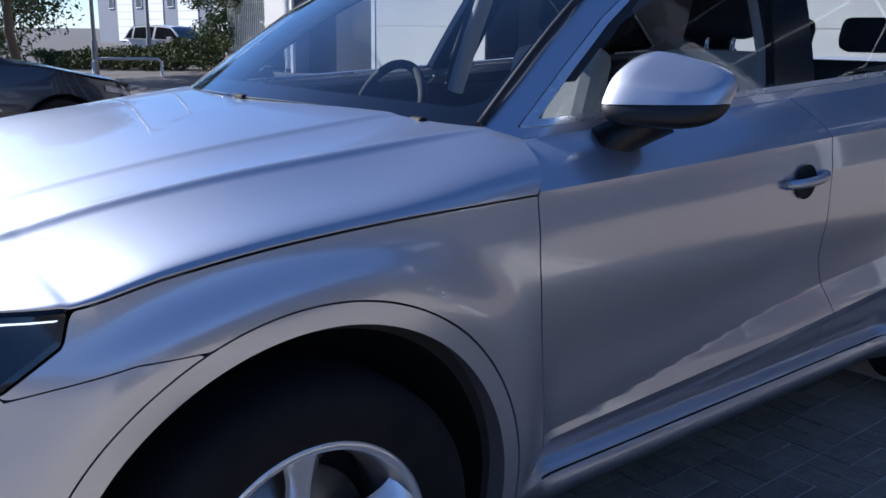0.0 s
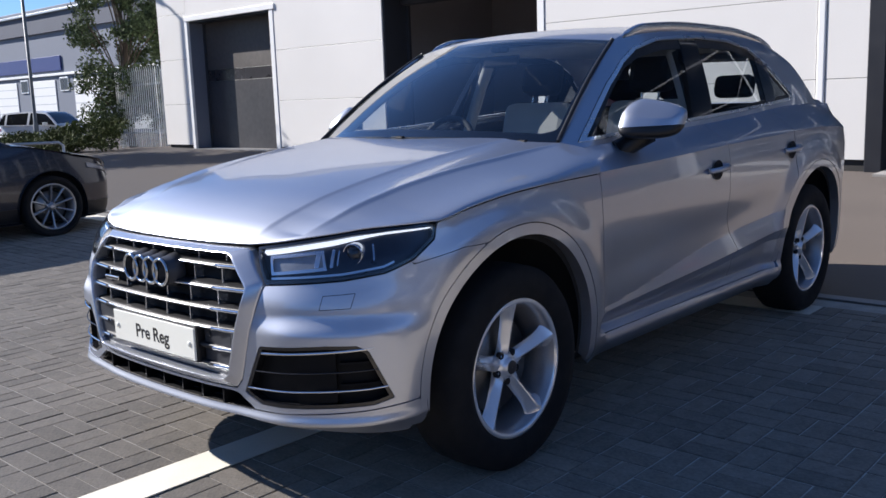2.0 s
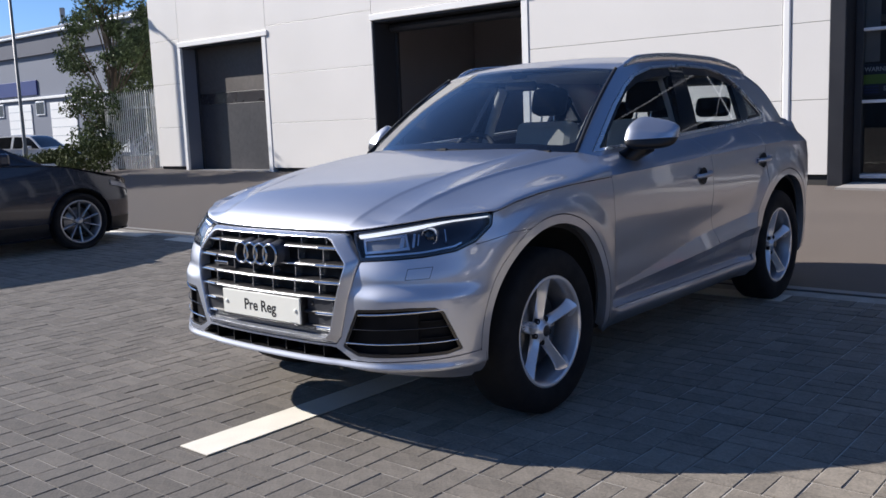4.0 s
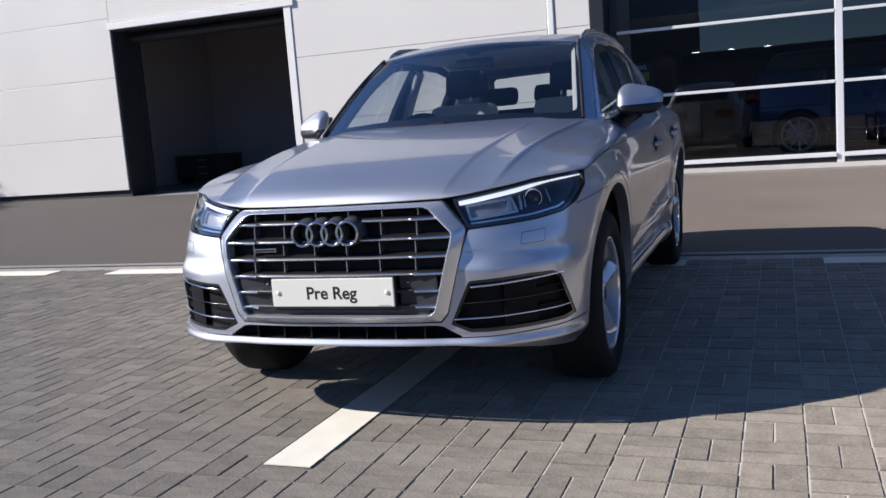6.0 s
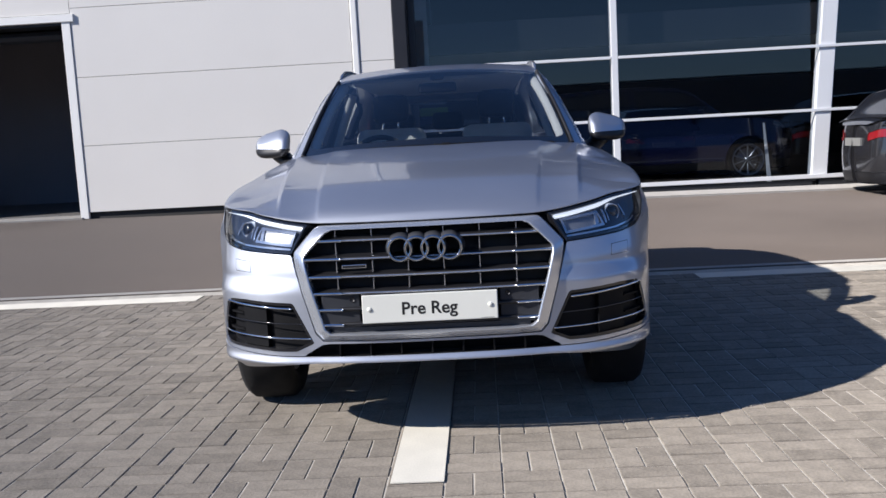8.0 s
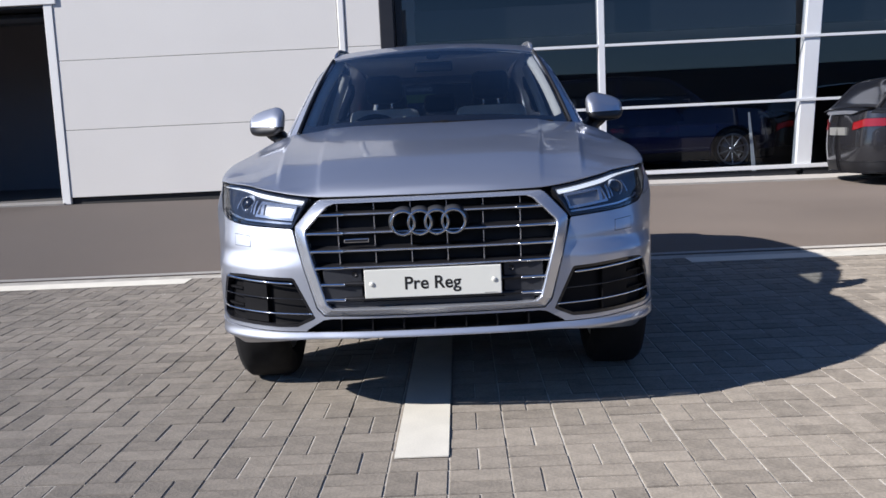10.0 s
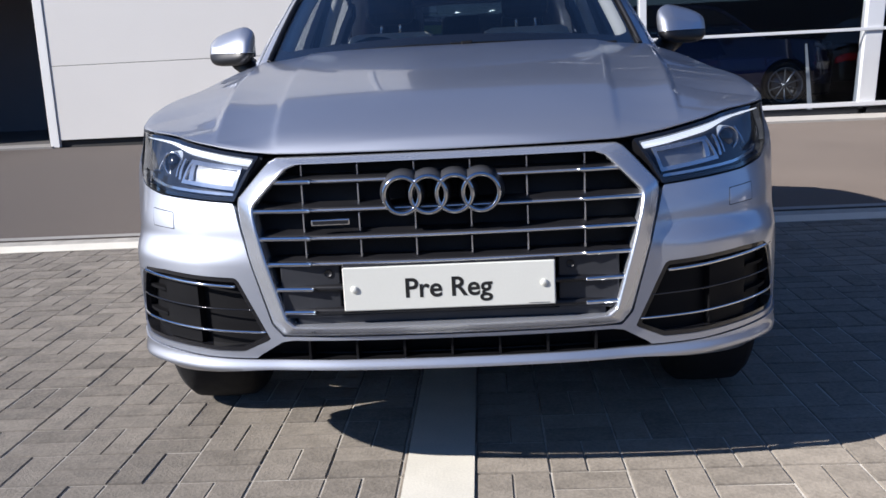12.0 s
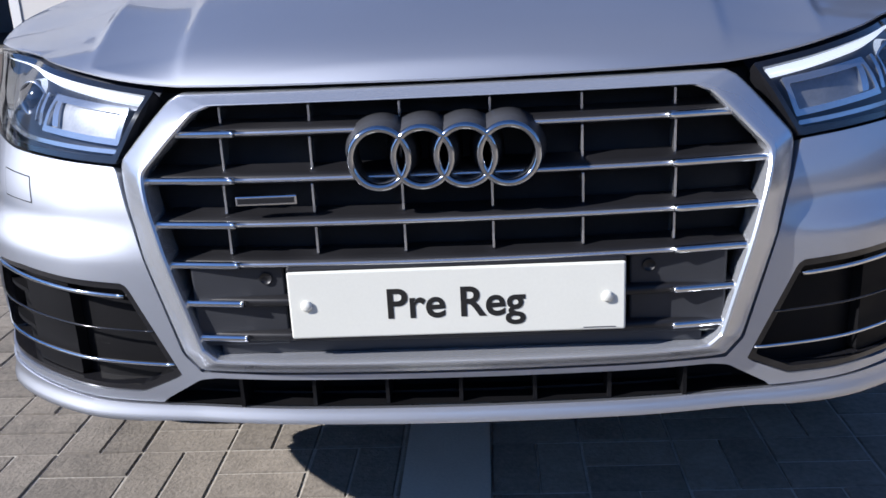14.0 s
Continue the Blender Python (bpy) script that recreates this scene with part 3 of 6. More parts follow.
g0 = (FINE_Y[k0 + 1] - FINE_Y[k0 - 1]) / (FINE_S[k0 + 1] - FINE_S[k0 - 1])
FINE_Y[:k0] = FINE_Y[k0] - g0 * FINE_S[k0] / 2 * (1 - (FINE_S[:k0] / FINE_S[k0]) ** 2)
FINE_T = np.stack([np.gradient(FINE_X), np.gradient(FINE_Y)], -1)
FINE_T /= np.linalg.norm(FINE_T, axis=1, keepdims=True)
WHEEL_F, WHEEL_R, HUB_F, HUB_R = 0.893, 3.690, 0.375, 0.402
ARCH_OPEN, ARCH_LIP = 0.447, 0.488
ARCH_F, ARCH_FZ, ARCH_RZ = 0.885, 0.4145, 0.432


def s_of(x, y):
    return float(FINE_S[np.argmin((FINE_X - abs(x)) ** 2 + (FINE_Y - y) ** 2)])


def crease_z(y):
    return spline([0.0, 0.5, 0.64, 0.86, 1.1, 1.4, 1.83, 2.53, 3.1, 3.7, 4.2, 4.7], [0.90, 0.955, 0.985, 1.012, 1.025, 1.033, 1.045, 1.07, 1.085, 1.10, 1.08, 1.05], y)


def belt_z(y):
    return spline([1.3, 1.5, 2.6, 3.9, 4.7], [1.112, 1.122, 1.172, 1.228, 1.215], y)


def shell(S, Z, proud=0.0):
    """Lower bodywork: S runs round the car from the nose (signed by side), Z is height."""
    A = np.abs(S)
    bx, by = np.interp(A, FINE_S, FINE_X), np.interp(A, FINE_S, FINE_Y)
    tx, ty = np.interp(A, FINE_S, FINE_T[:, 0]), np.interp(A, FINE_S, FINE_T[:, 1])
    nx, ny = ty, -tx
    front = spline([0.20, 0.29, 0.335, 0.352, 0.382, 0.41, 0.45, 0.60, 0.70, 0.79, 0.85, 0.89, 0.95, 1.0], [-0.12, -0.075, -0.018, 0.006, -0.001, 0.0, 0.0, 0.0, -0.006, -0.030, -0.050, -0.078, -0.125, -0.17], Z)
    front = front + 0.020 * sstep(0.695, 0.625, Z) * sstep(0.42, 0.66, A) * sstep(1.22, 0.98, A)
    zc = crease_z(by)
    low = 0.455 + 0.075 * (by - 1.45)
    side = spline([0.20, 0.27, 0.31, 0.345, 0.375, 0.40, 0.46, 0.70, 0.86, 1.0], [-0.16, -0.10, -0.055, -0.036, -0.045, -0.075, -0.055, -0.022, -0.003, -0.004], Z)
    door = sstep(1.36, 1.52, by) * sstep(3.35, 3.05, by)
    plain = spline([0.20, 0.27, 0.34, 0.45, 0.70, 0.86, 1.0], [-0.14, -0.085, -0.045, -0.030, -0.014, -0.003, -0.004], Z)
    side = door * side + (1 - door) * plain
    # a facet that widens along the doors and leans out towards the lower fold
    facet = 0.018 + 0.075 * sstep(1.45, 2.55, by)
    side = side + door * (-0.006 * np.exp(-((Z - low - 0.17) / 0.08) ** 2) + 0.36 * facet * np.where(Z > low, np.clip(1 - (Z - low) / facet, 0, 1), np.clip(1 - (low - Z) / 0.055, 0, 1)))
    over = np.clip(Z - zc, 0, 1)
    q = over / np.maximum(belt_z(by) - zc, 0.05)
    side = side - 0.010 * sstep(zc - 0.10, zc, Z) - (0.125 + 0.06 * sstep(3.0, 3.9, by)) * (0.55 * q + 0.45 * q * q)
    for cy, cz in ((ARCH_F, ARCH_FZ), (WHEEL_R, ARCH_RZ)):
        r = np.hypot(by - cy, Z - cz) + 0.02
        side = side + 0.022 * sstep(0.66, 0.53, r) * sstep(zc + 0.02, zc - 0.12, Z)
    rear = spline([0.20, 0.35, 0.6, 0.9, 1.1, 1.3], [-0.15, -0.04, 0.0, -0.05, -0.06, -0.10], Z)
    wf = sstep(1.22, 0.86, A)
    wr = sstep(FINE_S[-1] - 1.1, FINE_S[-1] - 0.75, A)
    d = wf * front + wr * rear + (1 - wf) * (1 - wr) * side + proud
    return np.stack([np.sign(S) * (bx + nx * d), by + ny * d, Z + 0 * S], -1)


def sheet(s0, s1, z0, z1, ds=0.014, dz=0.012):
    return np.meshgrid(np.linspace(s0, s1, int(abs(s1 - s0) / ds) + 2), np.linspace(z0, z1, int((z1 - z0) / dz) + 2), indexing="ij")


EDGE_S = [0.0, 0.43, 0.50, 0.70, 0.90, s_of(0.875, 0.5)]
EDGE_Z = [0.893, 0.8965, 0.901, 0.923, 0.942, 0.957]


def hood_edge_z(S):
    A = np.abs(S)
    y = np.interp(A, FINE_S, FINE_Y)
    return np.where(A < EDGE_S[-1], spline(EDGE_S, EDGE_Z, A), crease_z(y))


def arch_out(P, R):
    f = np.minimum(np.hypot(P[..., 1] - ARCH_F, P[..., 2] - ARCH_FZ) - R, np.hypot(P[..., 1] - WHEEL_R, P[..., 2] - ARCH_RZ) - R)
    return np.where(P[..., 2] < ARCH_FZ, np.minimum(np.abs(P[..., 1] - ARCH_F), np.where(P[..., 2] < ARCH_RZ, np.abs(P[..., 1] - WHEEL_R), 9.0)) - R, f)


car = empty("silver_suv", pose(0, 0, 0, 0, 0, 0.25), "silver five-door SUV with chrome-barred grille, parked on grey block paving", "car")

# outlines in (s, z) on the sheet and in (x, z) across the nose
FRAME_OUT = [(-0.446, 0.8845), (0.446, 0.8845), (0.538, 0.783), (0.452, 0.470), (0.425, 0.440), (-0.425, 0.440), (-0.452, 0.470), (-0.538, 0.783)]
FRAME_IN = [(-0.372, 0.868), (0.372, 0.868), (0.400, 0.858), (0.486, 0.768), (0.408, 0.488), (0.385, 0.470), (-0.385, 0.470), (-0.408, 0.488), (-0.486, 0.768), (-0.400, 0.858)]
LAMP = [(s_of(0.485, 0.055), 0.891), (s_of(0.70, 0.14), 0.918), (s_of(0.80, 0.22), 0.932), (s_of(0.872, 0.34), 0.942), (s_of(0.912, 0.50), 0.948), (s_of(0.910, 0.485), 0.900),
        (s_of(0.893, 0.405), 0.843), (s_of(0.862, 0.315), 0.811), (s_of(0.78, 0.2), 0.795), (s_of(0.545, 0.07), 0.779)]
FOG = [(0.536, 0.586), (0.545, 0.592), (s_of(0.74, 0.162), 0.604), (s_of(0.805, 0.222), 0.602), (s_of(0.828, 0.248), 0.585), (s_of(0.866, 0.312), 0.424), (s_of(0.835, 0.256), 0.410),
       (s_of(0.60, 0.085), 0.398), (0.535, 0.398), (0.462, 0.430)]
SLOT = [(-0.40, 0.428), (0.40, 0.428), (0.43, 0.424), (0.505, 0.381), (-0.505, 0.381), (-0.43, 0.424)]


def lip_seam(S):
    return 0.3795 + 0.027 * sstep(0.48, 1.2, np.abs(S))


def wing_seam(y):
    return 0.815 + 0.19 * np.clip(y - 0.33, 0, 0.25)


def low_edge(S):
    return 0.3525 - 0.0645 * sstep(0.45, 1.05, np.abs(S))


def rounded(corners, n=40):
    """A closed outline through the corners, evenly divided edge by edge, its corners eased."""
    c = np.array(corners)
    nxt = np.roll(c, -1, axis=0)
    u = np.linspace(0, 1, n, endpoint=False)[None, :, None]
    p = (c[:, None, :] * (1 - u) + nxt[:, None, :] * u).reshape(-1, 2)
    for _ in range(10):
        p = (np.roll(p, 1, axis=0) + 2 * p + np.roll(p, -1, axis=0)) / 4
    return p


def build_front():
    S, Z = sheet(-1.55, 1.55, 0.22, 1.0, 0.0075, 0.0065)
    P = shell(S, Z)
    A = np.abs(S)
    y = P[..., 1]
    frame_o = poly_sd(FRAME_OUT, P[..., 0], Z)
    lamp, fog, slot = poly_sd(LAMP, A, Z), poly_sd(FOG, A, Z), poly_sd(SLOT, P[..., 0], Z)
    hood = hood_edge_z(S) - Z
    tail = np.interp(A, FINE_S, FINE_Y)
    wing = wing_seam(tail) - Z
    arch = arch_out(P, ARCH_LIP)
    skin = np.minimum.reduce([hood - 0.008, -frame_o - 0.003, -lamp - 0.003, -fog, -slot, arch - 0.002, np.where(A > LAMP[6][0], wing - 0.0012, 1.0), Z - lip_seam(S) - 0.0015, 0.80 - tail, np.where((A < LAMP[0][0] + 0.10) & (Z > 0.792), -0.01, 1.0)])
    march("bumper", P, skin, PAINT, car, 0.02)
    lip = np.minimum.reduce([lip_seam(S) - 0.0015 - Z, Z - low_edge(S), arch - 0.002, 0.80 - tail, -slot])
    march("bumper_lip", shell(S, Z, 0.004), lip, PAINT, car, 0.012)
    outer = [(-0.440, 0.8845), (0.440, 0.8845), (0.456, 0.876), (0.538, 0.783), (0.452, 0.472), (0.424, 0.440), (-0.424, 0.440), (-0.452, 0.472), (-0.538, 0.783), (-0.456, 0.876)]
    lo, li = rounded(outer), rounded(FRAME_IN)
    rings = []
    for u, lift in ((0.0, -0.030), (0.0, -0.003), (0.02, 0.0), (0.10, 0.004), (0.74, 0.021), (0.80, 0.0225), (0.88, 0.0225), (0.95, 0.019), (1.0, 0.008), (1.0, -0.035)):
        q = lo * (1 - u) + li * u
        arc = np.sign(q[:, 0]) * np.interp(np.abs(q[:, 0]), FINE_X[:900], FINE_S[:900])
        p = shell(arc, q[:, 1])
        p[:, 1] -= lift
        rings.append(p)
    n = len(lo)
    f = [(r * n + k, r * n + (k + 1) % n, (r + 1) * n + (k + 1) % n, (r + 1) * n + k) for r in range(len(rings) - 1) for k in range(n)]
    surround = mesh_ob("grille_frame", np.concatenate(rings), [q[::-1] for q in f], FRAME, car, "satin aluminium grille surround")
    surround.data.set_sharp_from_angle(angle=radians(24))
    S2, Z2 = sheet(-1.62, 1.62, 0.24, 0.96, 0.02, 0.02)
    back = shell(S2, Z2, -0.055)
    keep = np.minimum(arch_out(back, ARCH_OPEN - 0.02), hood_edge_z(S2) - 0.02 - Z2)
    keep = np.minimum(keep, Z2 - low_edge(S2) - 0.015)
    march("inner_structure", back, np.minimum(keep, -poly_sd(SLOT, back[..., 0], Z2)), DARK, car, 0)
    for sg in (1, -1):
        A1, Z1 = sheet(0.44, 1.25, 0.765, 0.965, 0.0042, 0.0035)
        fl = sg < 0
        lens = shell(sg * A1, Z1, 0.001)
        lamp_f = poly_sd(LAMP, A1, Z1)
        unit = march("headlight", shell(sg * A1, Z1, -0.030), lamp_f, LAMP_HOUSING, car, 0.0, fl, "clear headlight with white light strip")
        march("lens_cover", lens, lamp_f - 0.002, LENS, unit, 0.0, fl)
        rim = np.minimum(lamp_f - 0.0015, 0.010 + 0.012 * sstep(0.80, 0.78, Z1) - lamp_f)
        march("lamp_seal", shell(sg * A1, Z1, -0.001), rim, GLOSS, unit, 0.03, fl)
        top = np.interp(A1, [p[0] for p in LAMP[:5]], [p[1] for p in LAMP[:5]])
        strip = np.minimum.reduce([top - 0.011 - Z1, Z1 - top + 0.024 - 0.008 * sstep(0.75, 1.0, A1), A1 - LAMP[0][0] - 0.028, LAMP[4][0] - 0.014 - A1])
        march("light_strip", shell(sg * A1, Z1, -0.012), strip, LAMP_WHITE, unit, 0.015, fl, "white light strip")
        base = np.interp(A1, [LAMP[9][0], LAMP[8][0], LAMP[7][0], LAMP[6][0]], [0.779, 0.795, 0.811, 0.843])
        low = np.minimum.reduce([Z1 - base - 0.013, base + 0.020 - Z1, A1 - LAMP[9][0] - 0.012, LAMP[7][0] + 0.04 - A1])
        march("lower_strip", shell(sg * A1, Z1, -0.016), low, LAMP_PLASTIC, unit, 0.012, fl)
        s0 = LAMP[0][0]
        mid = 0.5 * (top + base) - 0.004
        lean = 0.28 * (0.86 - Z1)
        tray = np.minimum.reduce([A1 - s0 - 0.055 - lean, s0 + 0.265 + lean - A1, 0.030 - np.abs(Z1 - mid)])
        march("reflector", shell(sg * A1, Z1, -0.018), np.minimum(tray, 0.010 - tray), LAMP_PLASTIC, unit, 0.014, fl)
        march("reflector_face", shell(sg * A1, Z1, -0.027), tray - 0.004, LAMP_FACE, unit, 0.0, fl)
        for q0, q1, hi in ((0.232, 0.250, 0.021), (0.288, 0.300, 0.026), (0.312, 0.318, 0.022), (0.445, 0.452, 0.024)):
            cell = np.minimum.reduce([A1 - s0 - q0 + lean * 0.5, s0 + q1 - lean * 0.5 - A1, hi - np.abs(Z1 - mid - 0.002)])
            march("bezel", shell(sg * A1, Z1, -0.020), cell, LAMP_PLASTIC, unit, 0.010, fl)
        sa, za = s0 + 0.378, float(np.interp(s0 + 0.378, A1[:, 0], mid[:, 0])) + 0.004
        c = shell(np.array(sg * sa), np.array(za), -0.045)
        ahead = shell(np.array(sg * sa), np.array(za), 0.05) - shell(np.array(sg * sa), np.array(za), 0.0)
        aim = (Vector(ahead).normalized() + Vector((0, -1.2, 0))).normalized()
        turn = Matrix.Translation(c) @ aim.to_track_quat("Z", "Y").to_matrix().to_4x4()
        r = 0.034
        v, f = lathe([(-0.012, r * 1.02), (0.020, r), (0.025, r * 0.94), (0.020, r * 0.86), (0.012, r * 0.8)], 32, "z")
        mesh_ob("lamp_ring", [turn @ Vector(q) for q in v], f, LAMP_PLASTIC, unit)
        v, f = lathe([(0.010, r * 0.82), (0.020, r * 0.66), (0.027, r * 0.4), (0.030, 0.001)], 28, "z")
        mesh_ob("projector", [turn @ Vector(q) for q in v], f, GLOSS, unit)
        wash = poly_sd([(0.755, 0.752), (0.86, 0.758), (0.842, 0.712), (0.742, 0.708)], *sheet(0.70, 0.90, 0.69, 0.78, 0.0025, 0.0025))
        A2, Z2 = sheet(0.70, 0.90, 0.69, 0.78, 0.0025, 0.0025)
        # flat dark ring on the paint stands for the shade in the cover's gap
        march("washer_gap_shade", shell(sg * A2, Z2, 0.0006), np.minimum(wash, 0.003 - wash), DARK, car, 0.0, fl)
        march("washer_cover", shell(sg * A2, Z2, 0.0010), wash - 0.002, PAINT, car, 0.002, fl)
        A1, Z1 = sheet(0.43, 1.12, 0.38, 0.62, 0.006, 0.0045)
        fog_f = poly_sd(FOG, A1, Z1)
        grille = march("side_intake", shell(sg * A1, Z1, -0.035), fog_f + 0.01, INTAKE, car, 0.0, fl, "black side intake with two chrome strips")
        surround = np.minimum(fog_f - 0.001, 0.012 - fog_f)
        march("intake_rim", shell(sg * A1, Z1, -0.004), surround, GLOSS, grille, 0.035, fl)
        for zz in (0.470, 0.538):
            fin = np.minimum(fog_f - 0.012, 0.004 - np.abs(Z1 - zz - 0.012 * (A1 - 0.5)))
            march("fin", shell(sg * A1, Z1, -0.018), np.minimum(fin, A1 - 0.80), INTAKE, grille, 0.03, fl)
        block = np.minimum.reduce([fog_f - 0.014, 0.79 - A1, A1 - 0.665])
        march("sensor_block", shell(sg * A1, Z1, -0.014), block, INTAKE, grille, 0.02, fl)
        for zz, sa, sb, thick in ((0.568, 0.545, 0.905, 0.0046), (0.507, 0.505, 0.945, 0.0021), (0.448, 0.475, 0.965, 0.0034)):
            line = [shell(np.array(sg * q), np.array(zz + 0.028 * (q - sa) / (sb - sa) * (0.8 if zz > 0.55 else 0.6)), -0.004) for q in np.linspace(sa, sb, 30)]
            v, f = tube(line, thick, 8)
            if thick > 0.003:
                mesh_ob("chrome_strip", v, f, CHROME, grille, "thin chrome strip")
            else:
                mesh_ob("gloss_strip", v, f, GLOSS, grille, "thin gloss black strip")
    return


build_front()


def build_grille():
    S, Z = sheet(-0.56, 0.56, 0.42, 0.93, 0.014, 0.012)
    P = shell(S, Z, -0.052)
    inner = poly_sd(FRAME_IN, P[..., 0], Z)
    grille = march("grille", P, inner + 0.02, DARK, car, 0.0, label="black grille with six chrome-edged bars")
    for zz in (0.826, 0.757, 0.690, 0.626, 0.562, 0.503):
        bm_v, bm_f = [], []
        half = max(x for x in np.linspace(0.3, 0.5, 200) if poly_sd(FRAME_IN, np.array(x), np.array(zz)) > -0.004)
        n = 61
        # a slat: flat shelf, sloping face and rounded lip
        sect = [(-0.050, 0.016), (-0.020, 0.010), (-0.006, 0.007), (-0.0035, 0.004), (-0.0035, -0.004), (-0.006, -0.006), (-0.050, -0.010)]
        for q in np.linspace(-half, half, n):
            for off, up in sect:
                bm_v.append(shell(np.array(q), np.array(zz), off + 0.006) + np.array([0, 0, up]))
        k = len(sect)
        for i in range(n - 1):
            for j in range(k - 1):
                bm_f.append((i * k + j, i * k + j + 1, (i + 1) * k + j + 1, (i + 1) * k + j))
        slat = mesh_ob("slat", bm_v, bm_f, BLACK, grille)
        for a, b in ((-half, -0.335), (0.335, half)):
            line = [shell(np.array(q), np.array(zz), 0.006) for q in np.linspace(a, b, 14)]
            v, f = tube(line, 0.0062, 8)
            mesh_ob("slat_end", v, f, CHROME, slat, "bright chrome end of the grille bar")
        if zz > 0.6:
            line = [shell(np.array(q), np.array(zz), 0.0030) for q in np.linspace(-0.335, 0.335, 40)]
            v, f = tube(line, 0.0040, 8)
            mesh_ob("slat_edge", v, f, SATIN, slat, "thin satin metal edge")
    for x in (-0.355, -0.214, -0.075, 0.062, 0.200, 0.341):
        bm = bmesh.new()
        lean = 0.10 * x
        for za, zb in ((0.838, 0.864), (0.768, 0.818), (0.702, 0.748), (0.638, 0.682)):
            y0 = float(shell(np.array(x), np.array(0.5 * (za + zb)), 0)[1])
            box(bm, (x + lean * (za - 0.7) - 0.0019, y0 + 0.012, za), (x + lean * (za - 0.7) + 0.0019, y0 + 0.05, zb), 0.0008)
        part("upright", bm, SATIN, grille)
    for sg in (1, -1):
        lo = shell(np.array(sg * 0.40), np.array(0.49), -0.02)
        bm = bmesh.new()
        xa, xb = sorted((sg * 0.27, sg * 0.42))
        box(bm, (xa, 0.034, 0.486), (xb, 0.05, 0.625), 0.004)
        blank = part("blank_panel", bm, GREY_PLASTIC, grille)
        v, f = lathe([(0, 0.0105), (0.003, 0.0105), (0.003, 0.009), (0.0015, 0.0088), (0.0025, 0.001)], 20, "z")
        turn = Matrix.Translation((sg * 0.30, 0.034, 0.600)) @ pose(0, 0, 0, 90, 0, 0)
        mesh_ob("parking_sensor", [turn @ Vector(q) for q in v], f, BLACK, blank)
    boxed("lower_blank", (-0.385, 0.036, 0.470), (0.385, 0.05, 0.492), GREY_PLASTIC, grille, 0.003)
    xs = np.linspace(-0.50, 0.50, 31)
    v = [(x, float(shell(np.array(x), np.array(0.379))[1]) + 0.010, 0.377) for x in xs] + [(x, 0.12, 0.377) for x in xs]
    mesh_ob("intake_floor", v, [(k, k + 1, k + 32, k + 31) for k in range(30)], INTAKE, grille, "", False)
    boxed("lower_intake", (-0.48, 0.10, 0.345), (0.48, 0.11, 0.45), INTAKE, grille)
    for x in np.linspace(-0.36, 0.36, 7):
        boxed("intake_rib", (x - 0.003, 0.03, 0.376), (x + 0.003, 0.10, 0.428), INTAKE, grille)
    # four interlinked rings on stand-offs
    emblem = empty("emblem", Matrix(), "", "")
    emblem.parent = car
    for k in list(emblem.keys()):
        del emblem[k]
    emblem["label"] = "chrome emblem of four linked rings"
    for k in range(4):
        cx = -0.1025 + k * 0.0636
        pts = [(cx + 0.0430 * math.cos(a), 0.0, 0.7905 + 0.0438 * math.sin(a)) for a in np.linspace(0, 2 * math.pi, 41)[:-1]]
        v, f = tube(pts, 0.0056, 12, True)
        mesh_ob("ring", v, f, EMBLEM, emblem)
        v, f = lathe([(0.006, 0.0475), (0.030, 0.051), (0.062, 0.059), (0.062, 0.038), (0.006, 0.039)], 36, "z")
        turn = Matrix.Translation((cx, 0.0, 0.7905)) @ pose(0, 0, 0, -90, 0, 0)
        mesh_ob("ring_mount", [turn @ Vector(q) for q in v], f, EMBLEM_MOUNT, emblem)
    badge = boxed("badge", (-0.330, 0.018, 0.722), (-0.235, 0.026, 0.737), CHROME, car, 0.002, "small chrome name badge")
    boxed("badge_bar", (-0.326, 0.0165, 0.7255), (-0.239, 0.0178, 0.7335), BLACK, badge)
    plate = part("number_plate", box(bmesh.new(), (-0.26, 0.0, 0.508), (0.26, 0.008, 0.618), 0.003), PLATE_WHITE, car, "white plastic plate lettered Pre Reg")
    lettering("lettering", "Pre Reg", 0.068, plate, (-0.002, -0.0004, 0.539), INK, 0.0003)
    for x in (-0.232, 0.232):
        v, f = lathe([(0, 0.009), (0.003, 0.009), (0.005, 0.005), (0.0055, 0.0005)], 14, "z")
        turn = Matrix.Translation((x, 0.0, 0.563)) @ pose(0, 0, 0, 90, 0, 0)
        mesh_ob("screw_cap", [turn @ Vector(q) for q in v], f, PLATE_WHITE, plate)
    boxed("maker_bar", (0.195, -0.0006, 0.5125), (0.245, 0.0002, 0.5137), GREY_PLASTIC, plate)
    boxed("plate_holder", (-0.262, 0.008, 0.50), (0.262, 0.045, 0.624), BLACK, car, 0.004)


build_grille()


